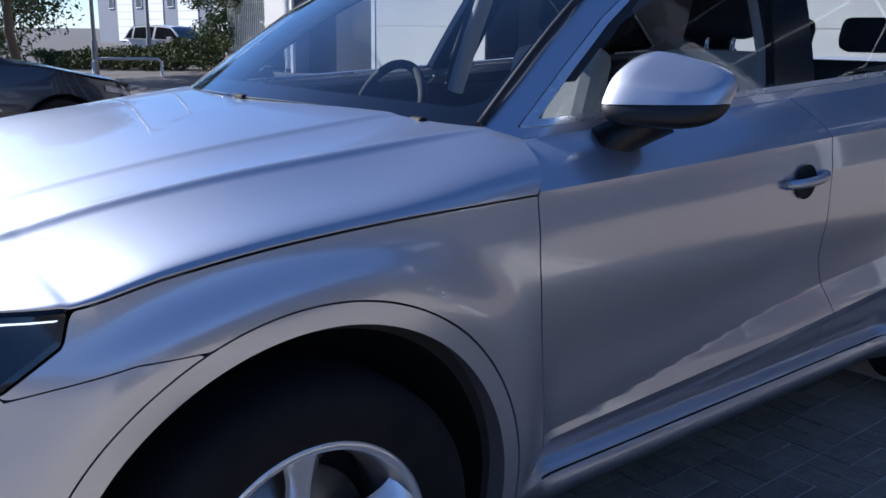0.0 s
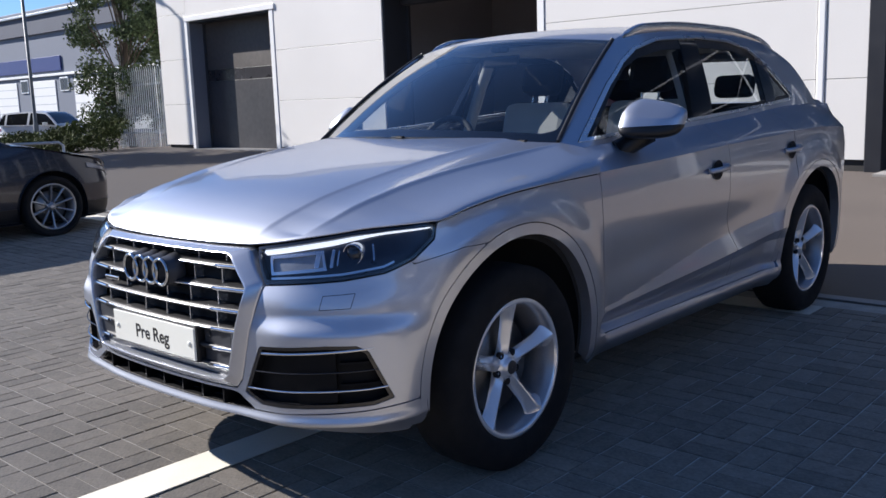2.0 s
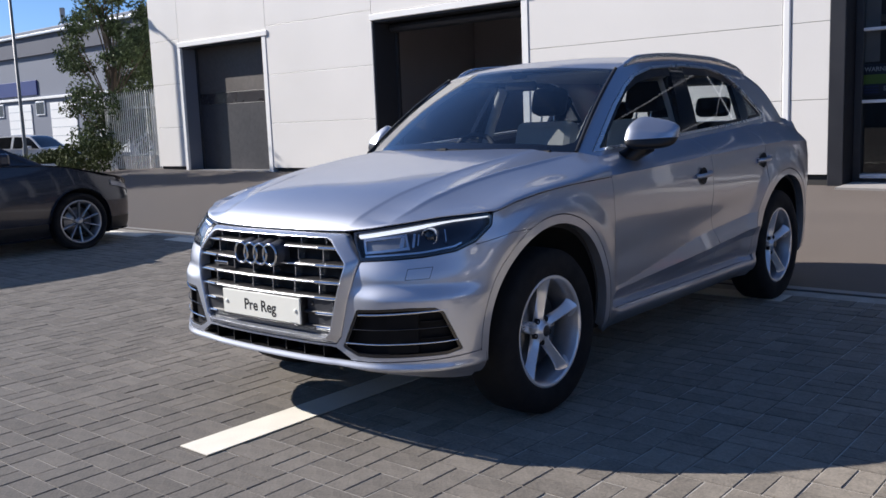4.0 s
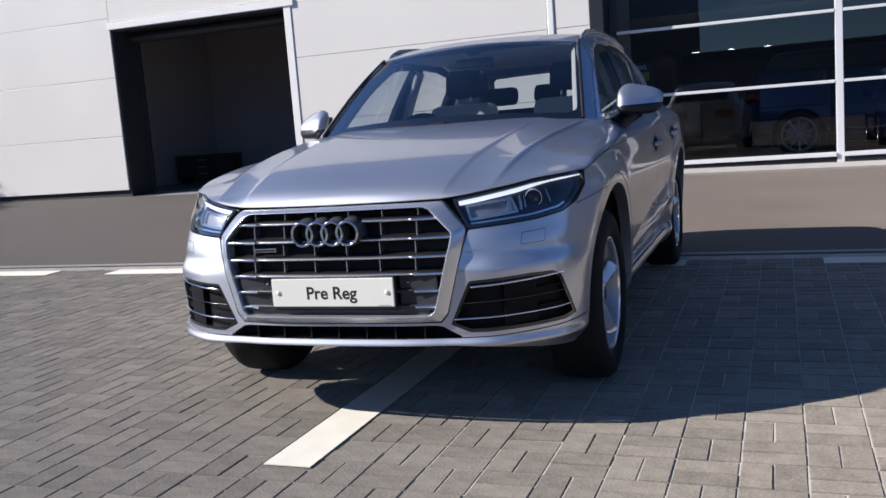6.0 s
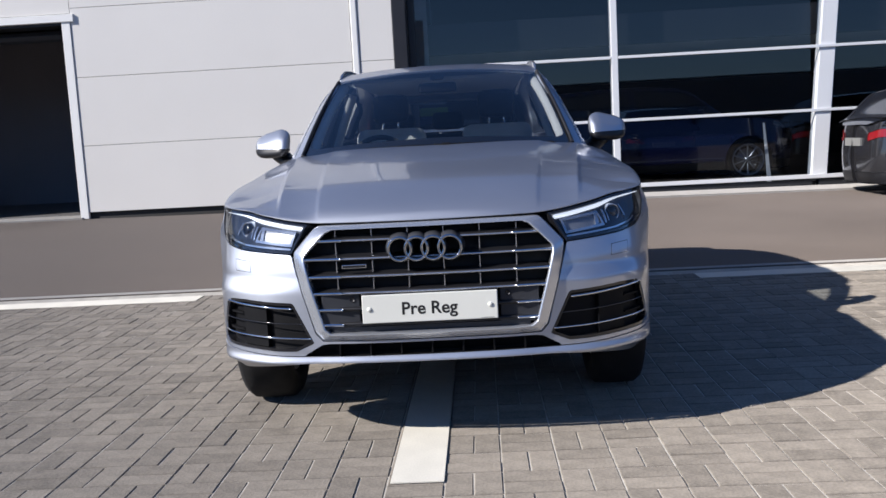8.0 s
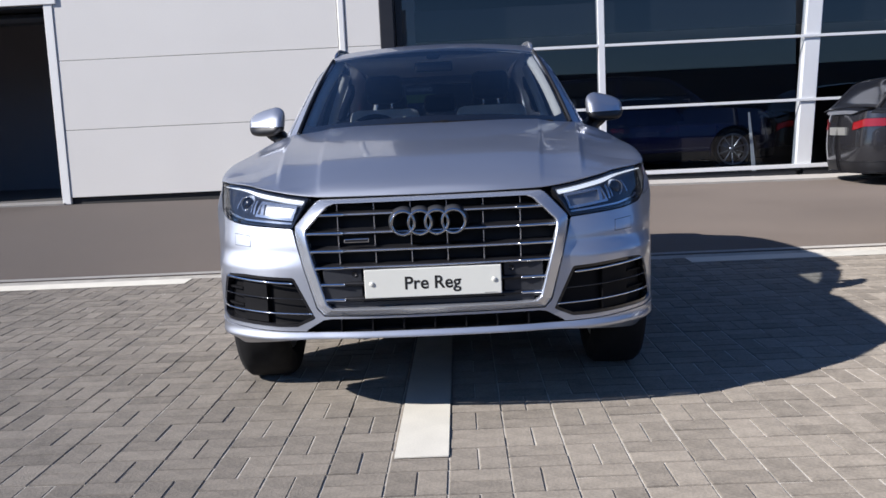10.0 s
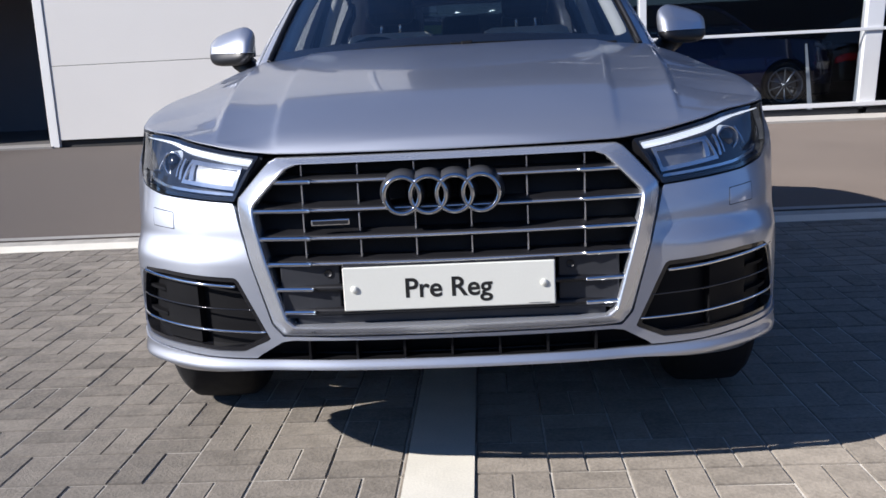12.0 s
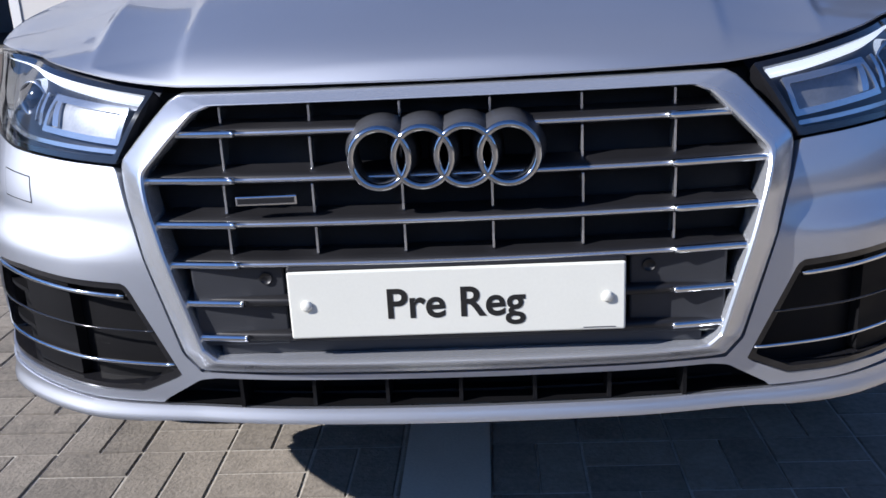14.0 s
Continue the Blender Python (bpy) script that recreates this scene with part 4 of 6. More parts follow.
def side_panels(sg):
    fl = sg < 0
    A, V = np.meshgrid(np.linspace(0.95, FINE_S[-1] - 0.02, int((FINE_S[-1] - 0.97) / 0.0095)), np.linspace(0, 1, 121), indexing="ij")
    S = sg * A
    y = np.interp(A, FINE_S, FINE_Y)
    # rows of the net lie along the lower fold and along the shoulder line
    low, zc = 0.455 + 0.075 * (y - 1.45), crease_z(y)
    Z = np.where(V <= 0.3, 0.20 + (low - 0.20) * V / 0.3, np.where(V <= 0.8, low + (zc - low) * (V - 0.3) / 0.5, zc + (1.26 - zc) * (V - 0.8) / 0.2))
    P = shell(S, Z)
    arch, belt = arch_out(P, ARCH_LIP), belt_z(y) - Z
    hood = hood_edge_z(S) - 0.0075 - Z
    lamp = poly_sd(LAMP, A, Z)
    wing = Z - wing_seam(y)
    seam_a = 1.405 + 0.07 * sstep(0.95, 0.42, Z) + np.where(Z > 1.03, 0.75 * (Z - 1.03), 0)
    seam_b = 2.545 + 0.13 * sstep(0.80, 0.46, Z) + np.where(Z > 1.07, -0.25 * (Z - 1.07), 0)
    seam_c = 3.36 + 0.0 * Z
    sill = 0.405
    g = 0.002
    wing = np.where(y > WHEEL_F, 1.0, wing)
    march("wing", P, np.minimum.reduce([hood, -lamp - 0.003, wing - 0.0012, arch - g, seam_a - g - y, Z - 0.30]), PAINT, car, 0.015, fl, fold=11)
    front_door = march("front_door", P, np.minimum.reduce([y - seam_a - g, seam_b - g - y, belt, Z - sill]), PAINT, car, 0.015, fl, fold=11)
    rear_door = march("rear_door", P, np.minimum.reduce([y - seam_b - g, seam_c - g - y, belt, Z - sill, np.hypot(P[..., 1] - WHEEL_R, Z - ARCH_RZ) - ARCH_LIP - 0.045]), PAINT, car, 0.015, fl, fold=11)
    behind = np.minimum(seam_c + g - y, np.hypot(P[..., 1] - WHEEL_R, Z - ARCH_RZ) - ARCH_LIP - 0.045)
    march("rear_quarter", P, np.minimum.reduce([-behind - g, belt, arch - g, y - 3.0, Z - np.where(y > 3.7, 0.33, sill)]), PAINT, car, 0.015, fl, fold=11)
    for nm, lo, hi in (("wheel_arch_trim", 0.2, 2.0), ("wheel_arch_trim", 3.0, 4.6)):
        ring = np.minimum.reduce([-arch - g, arch_out(P, ARCH_OPEN), y - lo, hi - y, Z - 0.30])
        march(nm, shell(S, Z, -0.001), ring, PAINT, car, 0.05, fl)
    cladding = np.minimum.reduce([sill - g - Z, Z - 0.372, y - 1.38, 3.26 - y, arch - g])
    march("sill_cladding", shell(S, Z, -0.012), cladding, PAINT, car, 0.02, fl)
    rail = np.minimum.reduce([0.374 - Z, Z - 0.27, y - 1.36, 3.28 - y, arch - g])
    march("sill", P, rail, PAINT, car, 0.03, fl)
    inner = np.minimum.reduce([belt - 0.01, Z - 0.29, arch_out(P, ARCH_OPEN - 0.02), hood - 0.01])
    march("inner_body", shell(S, Z, -0.048), inner, DARK, car, 0, fl)
    for door, y0 in ((front_door, 2.30), (rear_door, 3.20)):
        zh = 0.962 + 0.04 * (y0 - 2.3)
        c = shell(np.array(sg * s_of(0.946, y0 + 0.10)), np.array(zh), 0)
        v, f = lathe([(0, 0.047), (-0.006, 0.043), (-0.018, 0.026), (-0.022, 0.001)], 28, "x")
        mesh_ob("handle_cup", [(c[0] + sg * (p[0] * 0.25 + 0.0065), c[1] + p[1] * 1.1, c[2] + p[2]) for p in v], f, DARK, door)
        pts = [(c[0] + sg * (0.004 + 0.028 * math.sin(math.pi * u) ** 0.6), c[1] - 0.10 + 0.20 * u, zh + 0.012 * u) for u in np.linspace(0, 1, 14)]
        v, f = tube(pts, 0.013, 10)
        mesh_ob("door_handle", v, f, PAINT, door)


for sg in (1, -1):
    side_panels(sg)


# ---- bonnet ----
EY = np.linspace(0.0, FINE_S[-1], 1500)
EDGE = shell(EY, hood_edge_z(EY))
stop = int(np.argmax(EDGE[:, 1] > 1.62))
EDGE = EDGE[:stop]
EDGE_Y = np.maximum.accumulate(EDGE[:, 1] + np.arange(stop) * 1e-7)


def hood_height(X, Y):
    """Height of the bonnet; its rim is the edge line of the sides and nose."""
    xe, ze = np.interp(Y, EDGE_Y, EDGE[:, 0]), np.interp(Y, EDGE_Y, EDGE[:, 2])
    zc = spline([EDGE_Y[0], 0.12, 0.2, 0.4, 0.64, 0.94, 1.2, 1.6], [EDGE[0, 2], 0.922, 0.964, 1.030, 1.080, 1.133, 1.170, 1.215], Y)
    x = np.abs(X)
    v = np.clip(x / np.maximum(xe, 1e-4), 0, 1)
    m = 1.0 + 0.72 * sstep(0.2, 0.7, Y) + 0.36 * sstep(1.0, 1.4, Y)
    z = ze + (zc - ze) * np.maximum(1 - v ** 2.6, 0) ** (1 / m)
    x1 = 0.425 + 0.11 * (Y - 0.1) / 1.2
    x2 = 0.60 + 0.125 * (Y - 0.2) / 1.1
    x2 = np.minimum(x2, xe - 0.02)
    x1 = np.minimum(x1, x2 - 0.02)
    outer = np.where(x > x2, (x - x2) * (xe - x) / np.maximum(xe - x2, 1e-3), 0)
    inner = np.where((x > x1) & (x < x2), (x - x1) * (x2 - x) / np.maximum(x2 - x1, 1e-3), 0)
    edge = lambda k: sstep(0, 0.020, x - k) * np.exp(-np.maximum(x - k - 0.020, 0) / 0.11)
    calm = sstep(0, 0.10, xe - x) * sstep(1.52, 1.25, Y)
    z = z - calm * (0.0024 * sstep(0.11, 0.24, Y) * edge(x1) + 0.0042 * sstep(0.18, 0.40, Y) * edge(x2))
    return z - sstep(0.16, 0.5, Y) * (0.30 - 0.20 * sstep(1.05, 1.42, Y)) * np.maximum(outer, 0) - sstep(0.10, 0.22, Y) * 0.16 * np.maximum(inner, 0)


def hood_sheet(rows, cols, back):
    """A net over the bonnet: its front row follows the nose, its side columns the wing edge."""
    k1 = int(np.argmax(EDGE[:, 1] > 0.33))
    k2 = int(np.argmax(EDGE[:, 1] > back))
    u = np.linspace(0, 1, rows) ** 1.25
    p = np.linspace(-1, 1, cols)
    line = np.arange(len(EDGE))
    fx = np.sign(p) * np.interp(np.abs(p) * k1, line, EDGE[:, 0])
    fy = np.interp(np.abs(p) * k1, line, EDGE[:, 1])
    sy = fy[-1] * (1 - u) + EDGE_Y[k2] * u
    sx = np.interp(sy, EDGE_Y, EDGE[:, 0])
    U, Q = u[:, None], p[None, :]
    rx, ry = p * sx[-1], np.full(cols, sy[-1])
    X = fx * (1 - U) + rx * U + Q * (sx - (fx[-1] * (1 - u) + rx[-1] * u))[:, None]
    Y = fy * (1 - U) + ry * U
    xe = np.interp(Y, EDGE_Y, EDGE[:, 0])
    X = np.clip(X, -xe, xe)
    return np.stack([X, Y, hood_height(X, Y)], -1)


def screen_line(x):
    return 1.215 + 0.225 * (np.abs(x) / 0.76) ** 2


def build_top():
    P = hood_sheet(130, 321, 1.60)
    rear = screen_line(P[..., 0])
    door = 1.405 + 0.75 * np.clip(P[..., 2] - 1.03, 0, 1)
    march("bonnet", P, np.minimum(rear - P[..., 1], door - 0.005 - P[..., 1]), PAINT, car, 0.003, flip=True, rim=(0, 0, -1))
    # scuttle under the screen
    cowl = P - np.array([0, 0, 0.03])
    corner = np.minimum.reduce([np.abs(P[..., 0]) - 0.66, P[..., 1] - np.minimum(rear, door) - 0.004, 1.54 - P[..., 1]])
    for sg in (1, -1):
        march("pillar_base", P - np.array([0, 0, 0.022]), np.minimum(corner, sg * P[..., 0]), PAINT, car, 0, flip=True)
    march("scuttle", cowl, np.minimum(P[..., 1] - rear + 0.05, 1.5 - P[..., 1]), BLACK, car, 0, flip=True)


build_top()

# edge line of screen and roof: y, x, z
TOP_Y = [1.36, 1.44, 1.70, 2.066, 2.30, 2.8, 3.3, 3.7, 4.0, 4.2, 4.4, 4.5]
TOP_X = [0.735, 0.715, 0.664, 0.588, 0.584, 0.580, 0.575, 0.566, 0.552, 0.595, 0.655, 0.68]
TOP_Z = [1.10, 1.147, 1.335, 1.568, 1.620, 1.645, 1.638, 1.612, 1.548, 1.40, 1.250, 1.235]
GLASS_LINE = [(1.495, 1.142), (1.66, 1.262), (1.83, 1.378), (2.0, 1.476), (2.16, 1.540), (2.40, 1.588), (2.80, 1.609), (3.15, 1.598), (3.38, 1.555), (3.57, 1.478), (3.85, 1.286), (3.83, 1.258), (2.6, 1.196)]


def upper_side(Y, W, sg, proud=0.0):
    zt, xt = spline(TOP_Y, TOP_Z, Y), spline(TOP_Y, TOP_X, Y)
    zb = np.minimum(belt_z(Y), zt - 0.004)
    s = np.interp(Y, FINE_Y[:2700], FINE_S[:2700])
    xb = shell(s, zb)[..., 0]
    z = zb + (zt - zb) * W
    h, ht = z - zb, zt - zb
    lean = lambda q: xb - 0.32 * q - 0.24 * q * q
    k = np.clip((h - ht + 0.10) / 0.10, 0, 1) ** 2
    x = lean(h) + (xt - lean(ht)) * k
    return np.stack([sg * (x + proud), Y, z + proud * 0.4], -1)


def build_cabin(sg):
    fl = sg < 0
    Y, W = np.meshgrid(np.linspace(1.38, 4.45, 280), np.linspace(0, 1, 60), indexing="ij")
    P = upper_side(Y, W, sg)
    sd = poly_sd(GLASS_LINE, P[..., 1], P[..., 2])
    march("side_frame", P, np.minimum(-sd - 0.001, P[..., 1] - screen_line(P[..., 0]) - 0.004), PAINT, car, 0.012, fl)
    trim = np.minimum(sd, 0.014 - sd)
    march("window_trim", upper_side(Y, W, sg, 0.003), trim, TRIM, car, 0.01, fl, "bright metal window trim")
    B0, B1 = 2.50 + 0.16 * (P[..., 2] - 1.19) / 0.4, 2.64 + 0.12 * (P[..., 2] - 1.19) / 0.4
    C0 = 3.46 + 0.10 * (P[..., 2] - 1.2) / 0.4
    inner = upper_side(Y, W, sg, -0.012)
    yy = P[..., 1]
    march("front_window", inner, np.minimum.reduce([sd - 0.011, B0 - yy]), SIDE_GLASS, car, 0, fl, "tinted side window")
    march("rear_window", inner, np.minimum.reduce([sd - 0.011, yy - B1, C0 - yy]), REAR_GLASS, car, 0, fl, "tinted side window")
    march("quarter_window", inner, np.minimum.reduce([sd - 0.011, yy - C0 - 0.07]), QUARTER_GLASS, car, 0, fl, "tinted quarter window")
    pill = upper_side(Y, W, sg, -0.008)
    march("middle_pillar", pill, np.minimum.reduce([sd - 0.010, yy - B0 + 0.035, B1 + 0.035 - yy]), GLOSS, car, 0.03, fl)
    march("rear_pillar", pill, np.minimum.reduce([sd - 0.010, yy - C0 + 0.085, C0 + 0.085 - yy]), GLOSS, car, 0.03, fl)
    seal = np.minimum(sd - 0.010, 0.034 + 0.030 * sstep(1.42, 1.58, P[..., 2]) - sd)
    march("window_seal", upper_side(Y, W, sg, -0.010), np.minimum(seal, P[..., 2] - 1.24), BLACK, car, 0.004, fl)
    rail = []
    for q in np.linspace(2.14, 3.92, 48):
        e = upper_side(np.array(q), np.array(1.0), sg)
        k = min((q - 2.14) / 0.18, (3.92 - q) / 0.6, 1)
        rail.append((e[0] + sg * 0.004, q, e[2] - 0.014 + 0.034 * math.sqrt(max(k, 0))))
    sect = [(-0.013, -0.034), (-0.012, 0.004), (-0.006, 0.011), (0.004, 0.011), (0.010, 0.004), (0.014, -0.034)]
    v = [(p[0] + sg * dx, p[1], p[2] + dz) for p in rail for dx, dz in sect]
    n = len(sect)
    f = [(i * n + j, i * n + (j + 1) % n, (i + 1) * n + (j + 1) % n, (i + 1) * n + j) for i in range(len(rail) - 1) for j in range(n)]
    f += [tuple(range(n)), tuple(range((len(rail) - 1) * n, len(rail) * n))]
    f = f if sg > 0 else [q[::-1] for q in f]
    mesh_ob("roof_rail", v, f, SATIN, car, "satin aluminium roof rail")


for sg in (1, -1):
    build_cabin(sg)


def build_roof():
    Y, V = np.meshgrid(np.linspace(1.80, 4.06, 110), np.linspace(-1, 1, 61), indexing="ij")
    xt, zt = spline(TOP_Y, TOP_X, np.maximum(Y, 1.95)), spline(TOP_Y, TOP_Z, np.maximum(Y, 1.95))
    crown = spline([1.80, 1.945, 2.2, 2.7, 3.3, 3.8, 4.06], [1.560, 1.602, 1.648, 1.676, 1.672, 1.632, 1.572], Y)
    z = zt + (crown - zt) * (1 - np.abs(V) ** 2.2)
    P = np.stack([V * xt, Y, z], -1)
    front = Y - 1.947 - 0.121 * np.abs(V) ** 2
    march("roof_panel", P, np.minimum(front, 1 + 0 * Y), PAINT, car, 0.015, flip=True)
    # windscreen: bowed between its base and its head
    U, V = np.meshgrid(np.linspace(0, 1, 30), np.linspace(-1, 1, 41), indexing="ij")
    a = np.abs(V)
    base = np.stack([V * 0.716, 1.205 + 0.232 * a ** 2.2, 1.176 - 0.032 * a ** 2], -1)
    head = np.stack([V * 0.586, 1.947 + 0.119 * a ** 2, 1.602 - 0.034 * a ** 2], -1)
    sc = base * (1 - U[..., None]) + head * U[..., None]
    sc[..., 2] += 0.035 * np.sin(math.pi * U) * (1 - 0.3 * a)
    march("windscreen", sc, np.ones_like(U), SCREEN, car, 0, flip=True, label="clear windscreen reflecting the sky")
    edge = np.minimum(np.minimum(U * 0.75, (1 - U) * 0.75), (1 - a) * 0.65)
    edge_f = 0.020 + 0.055 * sstep(0.12, 0.02, U) - edge
    march("screen_border", sc - np.array([0, -0.004, 0.004]), edge_f, GLOSS, car, 0, flip=True, label="black printed windscreen border")
    for k in (0, -1):
        sg = np.sign(V[0, k])
        v, f = tube([tuple(q + np.array([sg * 0.004, -0.004, 0.003])) for q in sc[:, k]], 0.0090, 10)
        mesh_ob("screen_seal", v, f, BLACK, car, "black rubber strip beside the windscreen")
    U, V = np.meshgrid(np.linspace(0, 1, 16), np.linspace(-1, 1, 31), indexing="ij")
    base = np.stack([V * 0.68, 4.50 - 0.06 * np.abs(V) ** 2, 1.20 + 0 * V], -1)
    head = np.stack([V * 0.552, 4.06 - 0.05 * np.abs(V) ** 2, 1.570 - 0.024 * V ** 2], -1)
    rw = base * (1 - U[..., None]) + head * U[..., None]
    side = np.minimum(np.minimum(U * 0.5, (1 - U) * 0.45), (1 - np.abs(V)) * 0.6)
    march("tailgate_window", rw, side - 0.055, SIDE_GLASS, car, 0, label="tinted tailgate window")
    march("tailgate_frame", rw, 0.057 - side, PAINT, car, 0.02)
    A, Z = sheet(FINE_S[-1] - 0.75, FINE_S[-1] - 0.001, 0.32, 1.2, 0.02, 0.02)
    for q in (1, -1):
        lamp = march("tail_light", shell(q * A, Z, 0.004), poly_sd([(FINE_S[-1] - 0.72, 0.86), (FINE_S[-1] - 0.30, 0.90), (FINE_S[-1] - 0.30, 1.04), (FINE_S[-1] - 0.72, 1.03)], A, Z), RED, car, 0.02, q < 0, "red tail light")
    boxed("underbody", (-0.70, 0.65, 0.25), (0.70, 4.3, 0.36), DARK, car, 0.02)
    for x0, x1 in ((-0.52, 0.02), (0.06, 0.60)):
        xs = np.linspace(x0, x1, 14)
        line = [(x, float(screen_line(x)) - 0.008 + 0.012 * k / 13, 1.172 - 0.030 * (x / 0.7) ** 2 + 0.004 * math.sin(math.pi * k / 13)) for k, x in enumerate(xs)]
        v, f = tube(line, 0.0045, 8)
        wiper = mesh_ob("wiper", v, f, INTAKE, car, "black wiper arm")
        for k in (0, 13):
            p = line[k]
            boxed("wiper_joint", (p[0] - 0.024, p[1] - 0.010, p[2] - 0.010), (p[0] + 0.020, p[1] + 0.012, p[2] + 0.009), INTAKE, wiper, 0.006)


build_roof()


# ---- wheels ----
def wheel(name, parent, c, sg, r=0.370, rim=0.238, width=0.235, arms=5, spoke_mat=None, disc=True):
    """Tyre, rim with star arms, centre cap, bolts and brake disc; sg is the outer side in x."""
    spoke_mat = spoke_mat or ALLOY
    w = empty(name, Matrix(), "", "")
    for k in list(w.keys()):
        del w[k]
    w.parent = parent
    w.matrix_local = Matrix.Translation(c) @ Matrix.Diagonal((sg, 1, 1, 1))
    h = width / 2
    prof = [(-h * 0.8, rim + 0.004), (-h, rim + 0.03), (-h * 1.02, r - 0.055), (-h * 0.93, r - 0.018), (-h * 0.74, r), (-h * 0.3, r + 0.003), (0, r + 0.003), (h * 0.3, r + 0.003),
            (h * 0.74, r), (h * 0.93, r - 0.018), (h * 1.02, r - 0.055), (h * 1.0, rim + 0.035), (h * 0.93, rim + 0.012), (h * 0.8, rim + 0.002)]
    v, f = lathe(prof, 72)
    mesh_ob("tyre", v, f, RUBBER, w)
    prof = [(-h * 0.8, rim), (-h * 0.7, rim - 0.02), (0, rim - 0.035), (h * 0.55, rim - 0.022), (h * 0.80, rim - 0.012), (h * 0.86, rim - 0.004), (h * 0.86, rim + 0.006), (h * 0.80, rim + 0.008)]
    v, f = lathe(prof, 64)
    rim_ob = mesh_ob("rim", v, f, ALLOY_DARK, w)
    v, f = lathe([(h * 0.72, rim - 0.014), (h * 0.865, rim - 0.009), (h * 0.885, rim - 0.001), (h * 0.87, rim + 0.008), (h * 0.80, rim + 0.010)], 64)
    mesh_ob("rim_lip", v, f, spoke_mat, rim_ob)
    if disc:
        v, f = lathe([(h * 0.05, 0.01), (h * 0.05, rim - 0.075), (-h * 0.05, rim - 0.072), (-h * 0.05, 0.01)], 40)
        mesh_ob("brake_disc", v, f, BRAKE, w)
        v, f = lathe([(-h * 0.5, 0.0), (-h * 0.5, rim - 0.03)], 40)
        mesh_ob("wheel_back", v, f, DARK, w)
    face = h * 0.72
    for k in range(arms):
        a = 2 * math.pi * k / arms + math.pi / 2
        bm = bmesh.new()
        rows = []
        for u in np.linspace(0, 1, 15):
            rr = 0.035 + u * (rim - 0.002 - 0.035)
            hw = float(spline([0, 0.25, 0.55, 0.80, 1.0], [0.030, 0.0255, 0.0255, 0.034, 0.064], u)) if arms == 5 else 0.008 + 0.004 * u
            top = face - 0.010 + 0.012 * u - 0.020 * (1 - u) ** 2 + (h * 0.865 - face - 0.002) * u ** 4
            ridge = 0.017 * min(1, 3 * u) if arms == 5 else 0.0
            sect = [(-hw * 1.12, -0.034), (-hw, -0.010 - ridge), (-hw * 0.92, -0.006 - ridge), (-hw * 0.10, 0.0), (hw * 0.10, 0.0), (hw * 0.92, -0.006 - ridge), (hw, -0.010 - ridge), (hw * 1.12, -0.034)]
            rows.append([bm.verts.new((top + dz, rr * math.cos(a) - t * math.sin(a), rr * math.sin(a) + t * math.cos(a))) for t, dz in sect])
        for p, q in zip(rows[:-1], rows[1:]):
            for j in range(len(p) - 1):
                bm.faces.new((p[j], p[j + 1], q[j + 1], q[j]))
        bmesh.ops.recalc_face_normals(bm, faces=bm.faces)
        part("spoke", bm, spoke_mat, w, smooth=True).data.set_sharp_from_angle(angle=radians(18))
    v, f = lathe([(face - 0.055, 0.060), (face - 0.036, 0.058), (face - 0.026, 0.040), (face - 0.022, 0.033), (face - 0.012, 0.032), (face - 0.009, 0.026), (face - 0.010, 0.001)], 32)
    mesh_ob("hub", v, f, spoke_mat, w)
    v, f = lathe([(face - 0.014, 0.0265), (face - 0.0075, 0.025), (face - 0.006, 0.020), (face - 0.006, 0.001)], 24)
    mesh_ob("centre_cap", v, f, GREY_PLASTIC if arms == 5 else spoke_mat, w)
    for k in range(5):
        a = 2 * math.pi * (k + 0.5) / 5 + math.pi / 2
        v, f = lathe([(face - 0.045, 0.013), (face - 0.028, 0.013), (face - 0.026, 0.009), (face - 0.034, 0.006), (face - 0.034, 0.0)], 10)
        mesh_ob("bolt", [(p[0], p[1] + 0.056 * math.cos(a), p[2] + 0.056 * math.sin(a)) for p in v], f, DARK, w)
    return w


for sg in (1, -1):
    wheel("wheel", car, (sg * 0.806, WHEEL_F, HUB_F), sg, rim=0.246)
    wheel("wheel", car, (sg * 0.806, WHEEL_R, HUB_R), sg, rim=0.246)
    for cy, cz in ((ARCH_F, ARCH_FZ), (WHEEL_R, ARCH_RZ)):
        v, f = [], []
        for i, a in enumerate(np.linspace(-0.06 * math.pi, 1.06 * math.pi, 40)):
            for x, r in ((0.90, ARCH_OPEN + 0.012), (0.64, ARCH_OPEN + 0.0), (0.60, 0.25)):
                v.append((sg * x, cy + r * math.cos(a), cz + r * math.sin(a)))
        for i in range(39):
            for j in range(2):
                f.append((i * 3 + j, i * 3 + j + 1, i * 3 + j + 4, i * 3 + j + 3))
        mesh_ob("wheel_well", v, f, DARK, car)


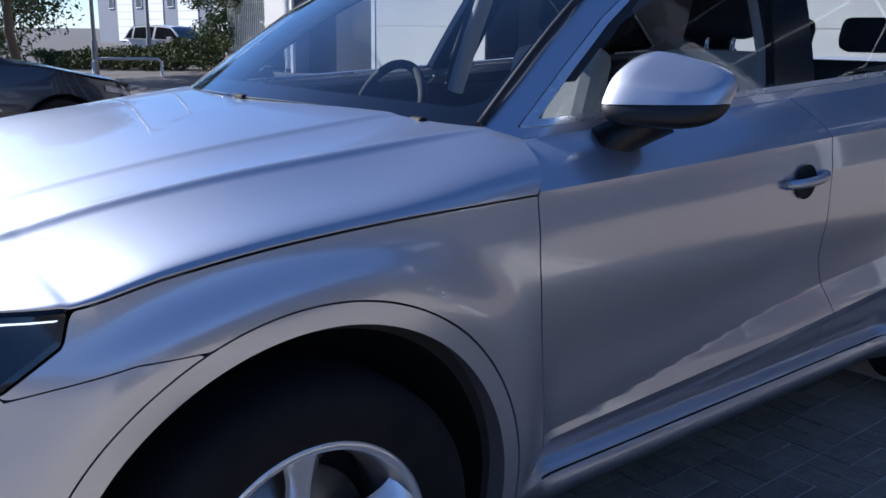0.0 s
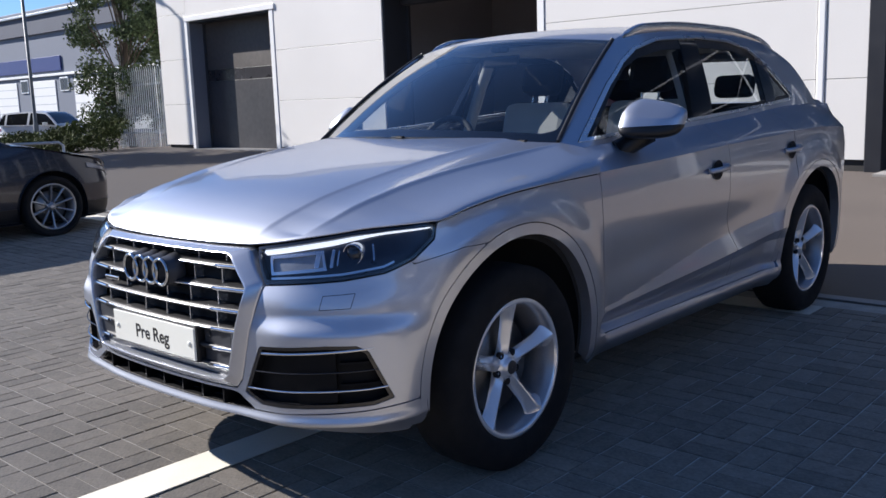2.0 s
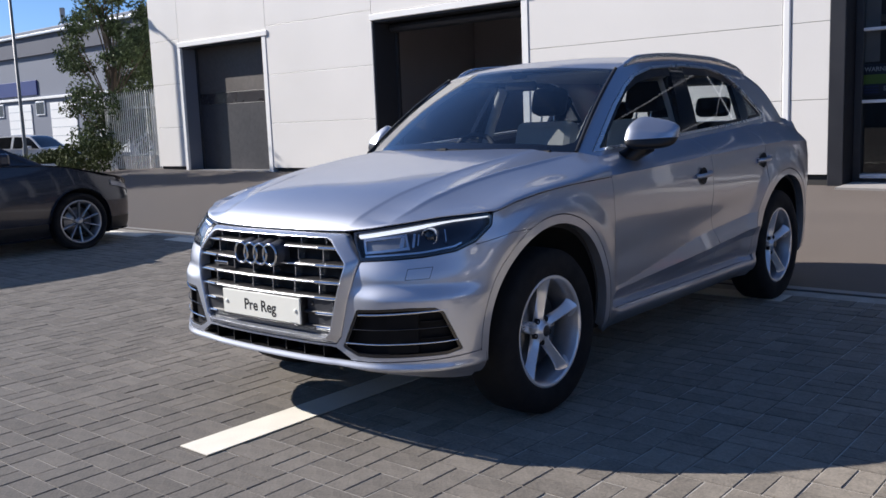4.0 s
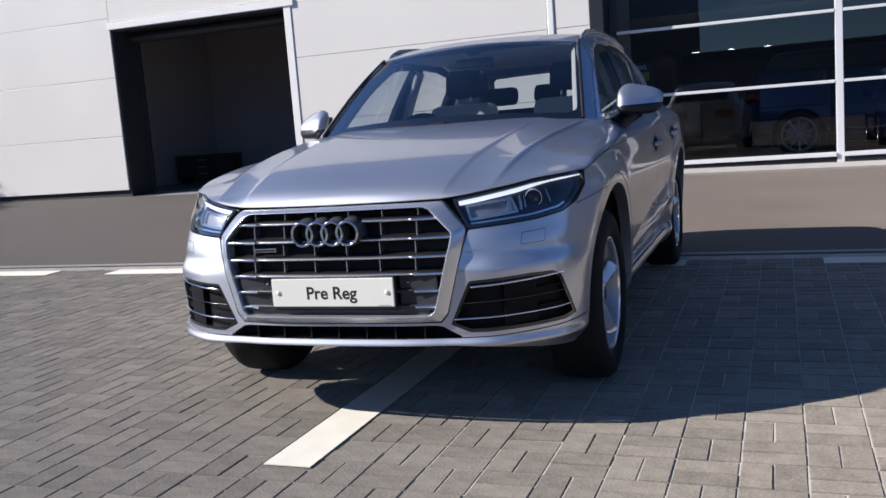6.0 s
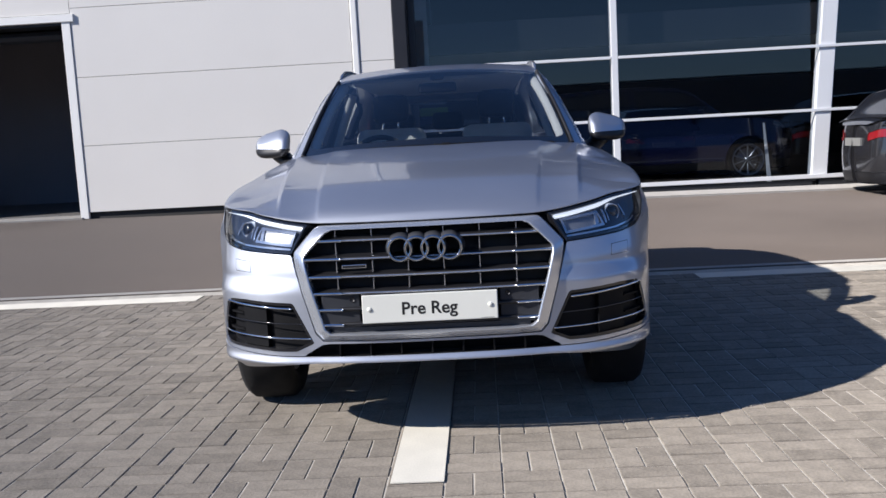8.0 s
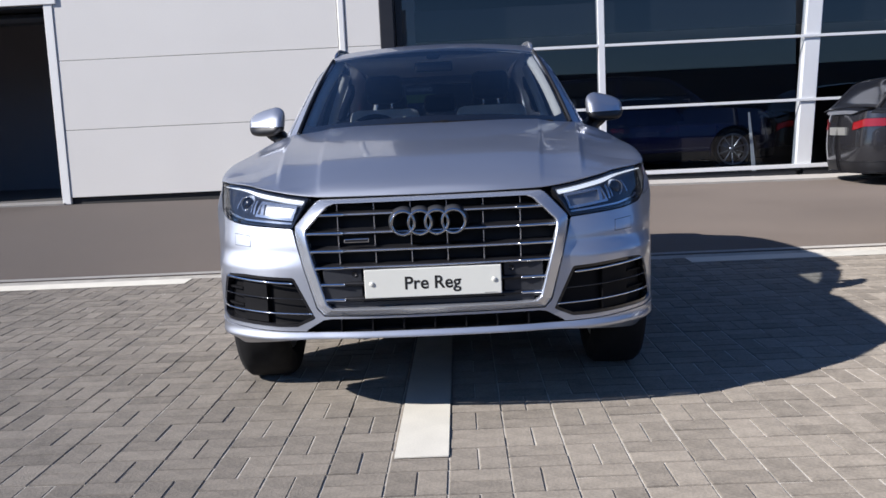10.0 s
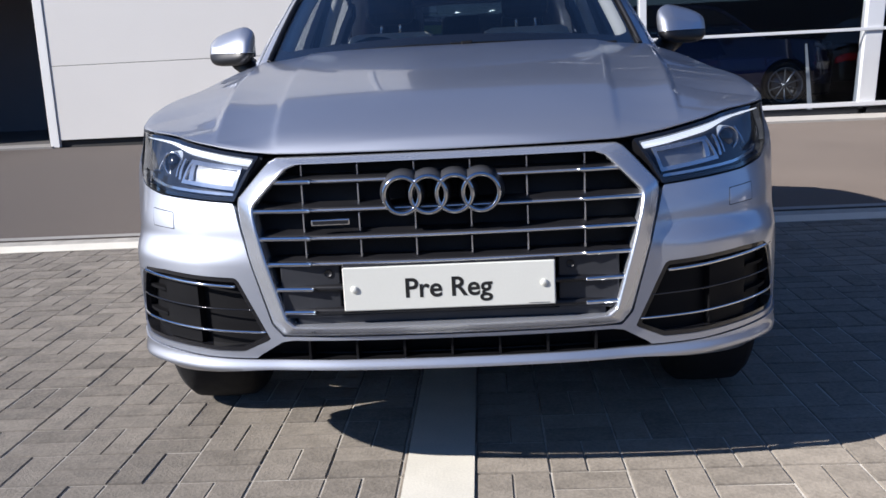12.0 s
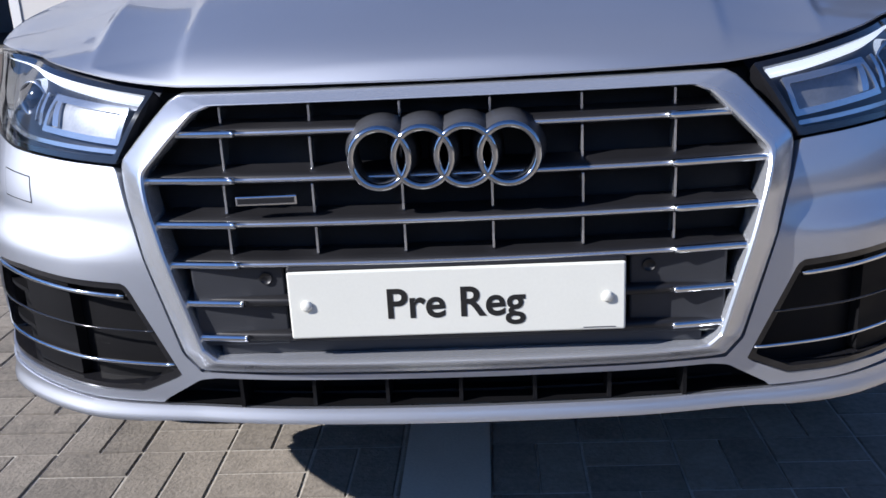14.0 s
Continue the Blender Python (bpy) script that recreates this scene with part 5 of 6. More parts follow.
# ---- door mirrors ----
def door_mirror(sg):
    m = empty("door_mirror", Matrix(), "", "")
    for k in list(m.keys()):
        del m[k]
    m.parent = car
    U, V = np.meshgrid(np.linspace(-math.pi, math.pi, 61), np.linspace(-math.pi / 2, math.pi / 2, 41), indexing="ij")
    pw = lambda c, e: np.sign(c) * np.abs(c) ** e
    lx = pw(np.cos(V), 0.62) * pw(np.cos(U), 0.62)
    lz = pw(np.cos(V), 0.62) * pw(np.sin(U), 0.62)
    ly = pw(np.sin(V), 0.55)
    tall = np.where(lz > 0, 0.088 - 0.026 * np.clip(lx + 0.5, 0, 1.5) - 0.050 * np.clip(-ly, 0, 1), 0.074 - 0.010 * np.clip(-ly, 0, 1))
    x = 0.952 + 0.110 * lx * (1 - 0.16 * np.clip(-ly, 0, 1))
    z = 1.220 + tall * lz
    y = 1.780 + 0.064 * ly + 0.060 * (lx - 0.1) + 0.58 * (z - 1.222)
    P = np.stack([sg * x, y, z], -1)
    split = 1.196 + 0.03 * (x - 0.975) - z
    march("mirror_cap", P, np.minimum(-split, 0.80 - np.sin(V) * 1.0 + 0 * V), PAINT, m, 0.012, sg > 0)
    march("mirror_base", P - np.array([0, 0, 0.003]), np.minimum(split + 0.001, 0.96 - np.sin(V)), BLACK, m, 0.0, sg > 0)
    boxed("mirror_glass", (sg * 0.953 - 0.082, 1.856, 1.178), (sg * 0.953 + 0.082, 1.866, 1.263), CHROME, m, 0.004)
    pts = [(sg * 0.93, 1.80, 1.168), (sg * 0.89, 1.77, 1.142), (sg * 0.86, 1.735, 1.118), (sg * 0.83, 1.70, 1.095)]
    v, f = tube(pts, 0.044, 12)
    mesh_ob("mirror_arm", v, f, BLACK, m)


door_mirror(1)
door_mirror(-1)


# ---- cabin ----
def build_interior():
    boxed("cabin_floor", (-0.70, 1.2, 0.42), (0.70, 4.3, 0.46), SEAT_DARK, car)
    bm = bmesh.new()
    box(bm, (-0.70, 1.30, 0.75), (0.70, 1.86, 1.085), 0.05)
    part("dashboard", bm, SEAT_DARK, car, smooth=False)
    v, f = tube([(-0.36 + 0.185 * math.cos(a), 1.96 + 0.07 * math.sin(a), 1.06 + 0.17 * math.sin(a)) for a in np.linspace(0, 2 * math.pi, 33)[:-1]], 0.016, 8, True)
    mesh_ob("steering_wheel", v, f, SEAT_DARK, car)
    boxed("instrument_hood", (-0.56, 1.62, 1.06), (-0.18, 1.86, 1.125), SEAT_DARK, car, 0.03)
    for sx, y0 in ((-0.36, 2.25), (0.36, 2.25)):
        tilt = Matrix.Translation((sx, y0 + 0.42, 0.75)) @ pose(0, 0, 0, -16, 0, 0)
        seat = part("seat_cushion", box(bmesh.new(), (sx - 0.24, y0 - 0.1, 0.62), (sx + 0.24, y0 + 0.42, 0.78), 0.05), SEAT_DARK, car)
        back = part("seat_back", box(bmesh.new(), (-0.235, -0.06, -0.02), (0.235, 0.07, 0.56), 0.055, tilt), SEAT, car, "grey fabric seat back")
        part("head_rest", box(bmesh.new(), (-0.125, -0.075, 0.60), (0.125, 0.045, 0.79), 0.045, tilt), SEAT_DARK, back)
        for q in (-0.05, 0.05):
            v, f = tube([tilt @ Vector((q, -0.01, 0.5)), tilt @ Vector((q, -0.01, 0.64))], 0.007, 8)
            mesh_ob("head_rest_post", v, f, CHROME, back)
    tilt = Matrix.Translation((0, 3.62, 0.75)) @ pose(0, 0, 0, -20, 0, 0)
    back = part("rear_bench", box(bmesh.new(), (-0.62, -0.07, -0.05), (0.62, 0.08, 0.52), 0.05, tilt), SEAT_DARK, car)
    for x in (-0.38, 0.0, 0.38):
        part("head_rest", box(bmesh.new(), (x - 0.125, -0.06, 0.56), (x + 0.125, 0.04, 0.70), 0.04, tilt), SEAT_DARK, back)
    boxed("parcel_shelf", (-0.6, 3.75, 1.06), (0.6, 4.35, 1.09), SEAT_DARK, car, 0.01)
    boxed("interior_mirror", (-0.11, 1.99, 1.475), (0.11, 2.01, 1.53), INTAKE, car, 0.012)
    boxed("sensor_housing", (-0.04, 1.955, 1.545), (0.04, 2.02, 1.575), INTAKE, car, 0.015)
    boxed("roof_lining", (-0.52, 2.12, 1.555), (0.52, 3.8, 1.575), PILLAR, car, 0.006)
    for sg in (1, -1):
        line = [(sg * (0.685 - 0.115 * u), 1.52 + 0.60 * u, 1.16 + 0.375 * u + 0.03 * math.sin(math.pi * u)) for u in np.linspace(0, 1, 14)]
        v, f = tube(line, 0.034, 10)
        mesh_ob("pillar_trim", v, f, PILLAR, car, "pale grey inner pillar trim")
        v, f = tube([(q[0] + sg * 0.030, q[1] + 0.012, q[2] - 0.012) for q in line], 0.034, 10)
        mesh_ob("pillar_cover", v, f, BLACK, car)
        line = [(sg * (0.735 - 0.115 * u - 0.03 * u * u), 2.58 + 0.05 * u, 1.10 + 0.42 * u) for u in np.linspace(0, 1, 8)]
        v, f = tube(line, 0.036, 10)
        mesh_ob("pillar_trim", v, f, PILLAR, car, "pale grey inner pillar trim")
        v, f = tube([(q[0] + sg * 0.022, q[1], q[2]) for q in line], 0.036, 10)
        mesh_ob("pillar_cover", v, f, BLACK, car)
        boxed("door_lining", (sg * 0.76 - 0.02, 1.5, 0.5), (sg * 0.76 + 0.02, 3.6, 1.13), SEAT_DARK, car, 0.01)


build_interior()


# ---- other parked cars ----
def plain_car(name, label, paint, m, L=4.5, W=1.82, H=1.45, belt=0.92, deck=0.78, boot=0.95, cab=(1.15, 3.9), rake=(0.85, 0.75), r=0.32, arms=10, axles=(0.82, 3.45)):
    """A parked car in its own frame: nose at y = 0, tail at y = L, wheels on z = 0."""
    c = empty(name, m, label, "car")
    hw = W / 2
    th = np.linspace(0, math.pi, 400)
    bx = hw * np.abs(np.sin(th)) ** 0.50
    by = L / 2 - L / 2 * np.sign(np.cos(th)) * np.abs(np.cos(th)) ** 0.36
    ss = np.concatenate([[0], np.cumsum(np.hypot(np.diff(bx), np.diff(by)))])
    top_y, top_z = [0, 0.12, 0.5, cab[0], cab[1], L - 0.1, L], [deck - 0.12, deck, deck + 0.08, belt, max(belt, boot), boot, boot - 0.06]
    lid = lambda y: spline(top_y, top_z, y)

    def skin(S, Z, proud=0.0):
        x, y = np.interp(S, ss, bx), np.interp(S, ss, by)
        d = spline([0.1, 0.2, 0.3, 0.55, 0.75, 1.2], [-0.12, -0.05, -0.02, 0.0, -0.012, -0.10], Z) + proud
        d = d - 0.10 * sstep(0.50, 0.95, Z) * sstep(0.9, 0.0, y)
        k = (y - L / 2) / (L / 2)
        nx, ny = sstep(1.0, 0.75, np.abs(k)), np.sign(k) * sstep(0.75, 1.0, np.abs(k))
        return np.stack([x + d * nx, y + d * ny, Z + 0 * S], -1)

    S, Z = np.meshgrid(np.linspace(0.02, ss[-1] - 0.02, 260), np.linspace(0.16, 1.25, 56), indexing="ij")
    Sy = np.interp(S, ss, by)
    for sg in (1, -1):
        P = skin(S, Z) * np.array([sg, 1, 1])
        hole = np.minimum(np.hypot(P[..., 1] - axles[0], Z - r), np.hypot(P[..., 1] - axles[1], Z - r)) - r - 0.055
        march("body_side", P, np.minimum.reduce([lid(Sy) - Z, hole, Z - 0.19]), paint, c, 0.03, sg > 0)
        lamp = np.minimum.reduce([lid(Sy) - 0.06 - Z, Z - lid(Sy) + 0.118, 0.40 - Sy, np.interp(S, ss, bx) - hw * 0.55])
        march("headlight", skin(S, Z, 0.004) * np.array([sg, 1, 1]), lamp, LAMP_FACE, c, 0.01, sg > 0)
        tail = np.minimum.reduce([lid(Sy) - 0.115 - Z, Z - lid(Sy) + 0.225, Sy - L + 0.34, np.interp(S, ss, bx) - hw * 0.45])
        march("tail_light", skin(S, Z, 0.006) * np.array([sg, 1, 1]), tail, RED, c, 0.01, sg > 0, "red tail light")
        low = np.minimum.reduce([0.34 - Z, Z - 0.20, hole - 0.01])
        march("lower_trim", skin(S, Z, 0.003) * np.array([sg, 1, 1]), low, BLACK, c, 0.01, sg > 0)
        # cabin side
        Y, V = np.meshgrid(np.linspace(cab[0] - 0.05, cab[1] + 0.05, 120), np.linspace(0, 1, 24), indexing="ij")
        roof = spline([cab[0] - 0.05, cab[0], cab[0] + rake[0], (cab[0] + cab[1]) / 2, cab[1] - rake[1], cab[1], cab[1] + 0.05], [belt - 0.01, belt + 0.02, H - 0.05, H, H - 0.05, max(belt, boot) + 0.02, boot], Y)
        zb = lid(Y) - 0.01
        roof = np.maximum(roof, zb + 0.003)
        xs = hw * 0.955 - 0.24 * np.clip((zb + (roof - zb) * V - zb) / max(H - belt, 0.1), 0, 1) ** 1.2
        Q = np.stack([sg * xs, Y, zb + (roof - zb) * V], -1)
        gap = np.minimum.reduce([roof - Q[..., 2] - 0.055, Q[..., 2] - zb - 0.035, 0.35 + 0 * Y])
        pill = np.minimum(np.abs(Y - cab[0] * 0.52 - cab[1] * 0.48) - 0.05, np.abs(Y - cab[0] * 0.15 - cab[1] * 0.85) - 0.04)
        march("cabin_frame", Q, 0.002 - np.minimum(gap, pill), paint, c, 0.02, sg < 0)
        march("side_window", Q - np.array([sg * 0.01, 0, 0]), np.minimum(gap, pill), GLOSS, c, 0, sg < 0, "dark side window")
    Y, V = np.meshgrid(np.linspace(0.02, L - 0.02, 150), np.linspace(-1, 1, 41), indexing="ij")
    wid = np.minimum(np.interp(Y, by, bx), hw) * 1.0 - 0.035
    D = np.stack([V * wid, Y, lid(Y) + 0.045 * (1 - np.abs(V) ** 2.5) * sstep(0, 0.3, Y) * sstep(L, L - 0.2, Y) - 0.004], -1)
    march("bonnet_and_deck", D, np.ones_like(Y), paint, c, 0, flip=True)
    Y, V = np.meshgrid(np.linspace(cab[0], cab[1], 110), np.linspace(-1, 1, 31), indexing="ij")
    roof = spline([cab[0] - 0.05, cab[0], cab[0] + rake[0], (cab[0] + cab[1]) / 2, cab[1] - rake[1], cab[1], cab[1] + 0.05], [belt - 0.01, belt + 0.02, H - 0.05, H, H - 0.05, max(belt, boot) + 0.02, boot], Y)
    xs = hw * 0.955 - 0.24 * np.clip((roof - lid(Y)) / max(H - belt, 0.1), 0, 1) ** 1.2
    R = np.stack([V * xs, Y, roof + 0.03 * (1 - V ** 2)], -1)
    scr = np.minimum.reduce([Y - cab[0] - 0.05, cab[0] + rake[0] * 0.95 - Y, 0.90 - np.abs(V)])
    rear = np.minimum.reduce([cab[1] - 0.05 - Y, Y - cab[1] + rake[1] * 0.9, 0.88 - np.abs(V)])
    march("roof_panel", R, 0.002 - np.maximum(scr, rear), paint, c, 0.01, flip=True)
    march("windscreen", R - np.array([0, 0, 0.008]), scr, GLOSS, c, 0, flip=True, label="dark windscreen")
    march("rear_screen", R - np.array([0, 0, 0.008]), rear, GLOSS, c, 0, flip=True, label="dark rear screen")
    boxed("underbody", (-hw * 0.8, 0.3, 0.16), (hw * 0.8, L - 0.3, 0.4), DARK, c, 0.02)
    for sg in (1, -1):
        for a in axles:
            wheel("wheel", c, (sg * (hw - 0.125), a, r), sg, r, r - 0.085, 0.21, arms, ALLOY_GREY)
            v, f = lathe([(0.10, r + 0.06), (-0.12, r + 0.06), (-0.12, 0.1)], 36)
            mesh_ob("wheel_well", [(sg * (hw - 0.14) + sg * p[0], a + p[1], max(r + p[2], 0.17)) for p in v], f, DARK, c)
        bm = bmesh.new()
        box(bm, (sg * (hw + 0.08) - 0.10, cab[0] + 0.42, belt + 0.02), (sg * (hw + 0.08) + 0.10, cab[0] + 0.56, belt + 0.16), 0.035)
        part("door_mirror", bm, paint, c)
    boxed("grille", (-0.42, -0.006, 0.32), (0.42, 0.05, deck - 0.14), GLOSS, c, 0.01)
    boxed("front_plate_bar", (-0.26, -0.016, 0.40), (0.26, -0.004, 0.51), PLATE_WHITE, c, 0.002)
    boxed("rear_plate_bar", (-0.26, L - 0.02, boot - 0.34), (0.26, L + 0.012, boot - 0.23), PLATE_GREY, c, 0.002)
    return c


plain_car("dark_saloon", "dark blue-grey saloon car with ten-spoke alloy wheels, parked on the paving", NAVY, pose(-7.6, 3.60, gz(-7, 2), 0, 0, 180), 4.46, 1.82, 1.45, 0.985, 0.765, 1.06, (1.25, 4.0), (0.95, 0.9), 0.325, 10, (0.85, 3.45))
plain_car("white_suv", "white compact SUV parked beyond the hedge", WHITE_PAINT, pose(-33.9, 17.2, gz(-36, 14), 0, 0, 118), 4.4, 1.85, 1.66, 1.05, 0.92, 1.1, (1.2, 4.2), (0.75, 0.35), 0.35, 10, (0.85, 3.5))
plain_car("blue_suv", "dark blue SUV on display inside the glazed showroom", BLUE_PAINT, pose(5.75, 13.38, 0.24, 0, 0, 90), 4.75, 1.92, 1.68, 1.08, 0.98, 1.15, (1.25, 4.55), (0.80, 0.40), 0.350, 10, (0.90, 3.86))
plain_car("grey_hatchback", "dark grey hatchback with red tail lights parked before the glazing", GREY_PAINT, pose(10.22, 9.72, gz(7, 9.4), 0, 0, 90), 4.7, 1.86, 1.50, 1.00, 0.86, 1.04, (1.25, 4.5), (0.80, 0.40), 0.36, 10, (0.88, 3.75))


# unseen car known from its mirror image; SUV height chosen to darken the doors
plain_car("black_suv", "black SUV in the next bay, mirrored in the silver car's doors", BLACK_PAINT, pose(4.50, -0.10, 0), 4.7, 1.88, 1.68, 1.06, 0.94, 1.12, (1.25, 4.45), (0.85, 0.50), 0.36, 10, (0.88, 3.75))


def tool_cabinet(x, y, w):
    c = empty("tool_cabinet", pose(x, y, 0.30), "dark low tool cabinet standing in the workshop bay", "cabinet")
    boxed("body", (0, 0, 0.10), (w, 0.5, 0.58), ANTHRACITE, c, 0.01)
    boxed("top", (-0.02, -0.02, 0.585), (w + 0.02, 0.52, 0.615), GREY_PLASTIC, c, 0.008)
    for k in range(3):
        d = boxed("drawer", (0.03, -0.02, 0.13 + k * 0.15), (w - 0.03, -0.003, 0.265 + k * 0.15), GREY_PLASTIC, c, 0.004)
        boxed("handle", (w / 2 - 0.12, -0.04, 0.20 + k * 0.15), (w / 2 + 0.12, -0.022, 0.215 + k * 0.15), GALV, d, 0.003)
    for q in (0.08, w - 0.08):
        boxed("foot", (q - 0.04, 0.05, 0), (q + 0.04, 0.45, 0.098), BLACK, c, 0.01)


tool_cabinet(-11.1, 14.0, 1.4)


# ---- planting, fence and the distance ----
def leaves(name, centres, sizes, count, leaf, mat, parent, seed, label=""):
    """A crown of many small bent leaves gathered in uneven clumps."""
    rng = np.random.default_rng(seed)
    w = np.prod(np.asarray(sizes), axis=1) ** 0.7
    pick = rng.choice(len(centres), count, p=w / w.sum())
    d = rng.normal(size=(count, 3))
    d /= np.linalg.norm(d, axis=1, keepdims=True)
    rad = 0.15 + 1.05 * rng.random((count, 1)) ** 0.7
    P = np.asarray(centres)[pick] + d * rad * np.asarray(sizes)[pick]
    u = rng.normal(size=(count, 3))
    u /= np.linalg.norm(u, axis=1, keepdims=True)
    v = np.cross(u, rng.normal(size=(count, 3)))
    v /= np.linalg.norm(v, axis=1, keepdims=True)
    n = np.cross(u, v)
    s = leaf * (0.6 + 0.8 * rng.random((count, 1)))
    V = np.stack([P - u * s, P + v * s * 0.45 + n * s * 0.15, P + u * s, P - v * s * 0.45 + n * s * 0.15], 1).reshape(-1, 3)
    F = [(4 * i, 4 * i + 1, 4 * i + 2, 4 * i + 3) for i in range(count)]
    return mesh_ob(name, V, F, mat, parent, label, False)


def tree(at, height, spread, seed, count=9000, leaf=0.10, low=0.10, label="leafy green tree with a slender trunk beside the fence"):
    rng = random.Random(seed)
    t = empty("tree", pose(*at), label, "tree")
    pts = [(0.1 * math.sin(k * 0.9 + seed), 0.1 * math.cos(k * 1.3), height * 0.75 * k / 8) for k in range(9)]
    v, f = [], []
    n = 10
    for k, p in enumerate(pts):
        rr = 0.13 * (1 - 0.75 * k / 8)
        v += [(p[0] + rr * math.cos(2 * math.pi * j / n), p[1] + rr * math.sin(2 * math.pi * j / n), p[2]) for j in range(n)]
    for k in range(8):
        f += [(k * n + j, k * n + (j + 1) % n, (k + 1) * n + (j + 1) % n, (k + 1) * n + j) for j in range(n)]
    trunk = mesh_ob("trunk", v, f, BARK, t)
    cs, sz = [], []
    for k in range(90):
        a, h = rng.uniform(0, 2 * math.pi), rng.uniform(low, 1.0)
        reach = spread * (0.30 + 0.70 * math.sin(math.pi * min(h * 0.80 + 0.14, 1)))
        d = reach * math.sqrt(rng.uniform(0.02, 1.0))
        c = (d * math.cos(a), d * math.sin(a), height * h)
        cs.append(c)
        q = rng.uniform(0.16, 0.34) * spread
        sz.append((q, q, q * rng.uniform(0.7, 1.2)))
        if k % 4 == 0:
            b = pts[min(int(h * 6), 8)]
            v, f = tube([b, ((b[0] + c[0]) / 2, (b[1] + c[1]) / 2, (b[2] + c[2]) / 2 + 0.12), c], 0.020, 6)
            mesh_ob("limb", v, f, BARK, trunk)
    leaves("crown", cs, sz, count, leaf, LEAF, t, seed)
    return t


tree((-23.65, 13.05, gz(-23.8, 12)), 6.9, 1.45, 3, 26000, 0.06)
tree((-30.6, 18.9, gz(-31, 18)), 5.6, 1.45, 5, 9000, 0.08, 0.30, "leafy green tree behind the hedge")
tree((-38.0, 9.0, gz(-38, 9)), 6.5, 3.0, 8, 15000, 0.10, 0.1, "dark green tree standing behind the hedge")
tree((-21.2, 6.0, gz(-21.2, 6)), 6.2, 1.9, 12, 9000, 0.09, 0.42, "leafy tree with a bare trunk at the yard edge")


def hedge(x0, x1, y, h, seed):
    rng = np.random.default_rng(seed)
    k = int((x1 - x0) / 0.45)
    cs = [(x0 + (i + rng.random()) * 0.45, y + rng.normal() * 0.22, gz(x0 + i * 0.45, y) + rng.uniform(0.2, 0.95) * (h + 0.22 * math.exp(-((x0 + i * 0.45 + 20.6) / 1.6) ** 2))) for i in range(k) for _ in range(4)]
    sz = [(0.34, 0.32, 0.16)] * len(cs)
    hg = leaves("hedge", cs, sz, 16000, 0.055, HEDGE, None, seed)
    return tagged(hg, "clipped green hedge along the edge of the forecourt", "hedge", kind="stuff")


hedge(-34, -18.9, 10.2, 0.62, 21)


def palisade(x0, y0, x1, y1):
    f = empty("palisade_fence", pose(x0, y0, gz(x0, y0)), "galvanised steel palisade fence with pointed pales", "fence")
    L = math.hypot(x1 - x0, y1 - y0)
    ux, uy = (x1 - x0) / L, (y1 - y0) / L
    turn = Matrix.Rotation(math.atan2(uy, ux), 4, "Z")
    n = int(L / 0.132)
    bm = bmesh.new()
    vs = [bm.verts.new(p) for p in ((-0.035, 0, 0), (-0.012, -0.016, 0), (0.012, -0.016, 0), (0.035, 0, 0), (-0.035, 0, 2.2), (-0.012, -0.016, 2.32), (0.012, -0.016, 2.32), (0.035, 0, 2.2))]
    for a in range(3):
        bm.faces.new((vs[a], vs[a + 1], vs[a + 5], vs[a + 4]))
    bmesh.ops.solidify(bm, geom=bm.faces[:], thickness=0.004)
    first = part("pale", bm, PALE, f)
    for i in range(n):
        p = first if i == 0 else new("pale", first.data)
        p.parent = f
        p.matrix_local = Matrix.Translation((ux * i * 0.132, uy * i * 0.132, 0.06)) @ turn
    for z in (0.45, 1.85):
        boxed("rail", (-0.03, 0.006, z), (L, 0.05, z + 0.05), GALV, f, 0.004, "", turn)
    for k in (0, 0.5, 1):
        boxed("post", (k * L - 0.05, 0.05, 0), (k * L + 0.05, 0.13, 2.25), GALV, f, 0.006, "", turn)
    return f


palisade(-23.4, 12.6, -17.75, 12.2)

v, f = tube([(-19.6, 7.3, gz(-19.6, 7.3) - 0.05), (-19.6, 7.3, 0.52), (-19.55, 7.38, 0.60), (-19.05, 8.62, 0.60), (-19.0, 8.7, 0.52), (-19.0, 8.7, gz(-19, 8.7) - 0.05)], 0.035, 10)
tagged(mesh_ob("hoop_barrier", v, f, GALV), "galvanised steel hoop barrier beside the hedge", "barrier")


def lamp_post(x, y, h, arm):
    p = empty("lamp_post", pose(x, y, gz(x, y) - 0.02), "slim grey steel lamp post behind the hedge", "lamp post")
    v, f = lathe([(0, 0.085), (0.9, 0.08), (0.95, 0.055), (h, 0.042), (h, 0.0)], 16, "z")
    mesh_ob("pole", v, f, POST_GREY, p)
    v, f = tube([(0, 0, h - 0.05), (arm[0] * 0.4, arm[1] * 0.4, h + 0.08), (arm[0], arm[1], h + 0.14)], 0.035, 8)
    mesh_ob("arm", v, f, POST_GREY, p)
    turn = Matrix.Translation((arm[0], arm[1], h + 0.14)) @ Matrix.Rotation(math.atan2(arm[1], arm[0]), 4, "Z")
    boxed("lantern", (-0.12, -0.11, -0.05), (0.42, 0.11, 0.07), GREY_PLASTIC, p, 0.03, "", turn)


lamp_post(-25.6, 11.0, 7.5, (0.1, -0.5))
lamp_post(-22.3, 8.25, 7.4, (-0.43, 0.28))


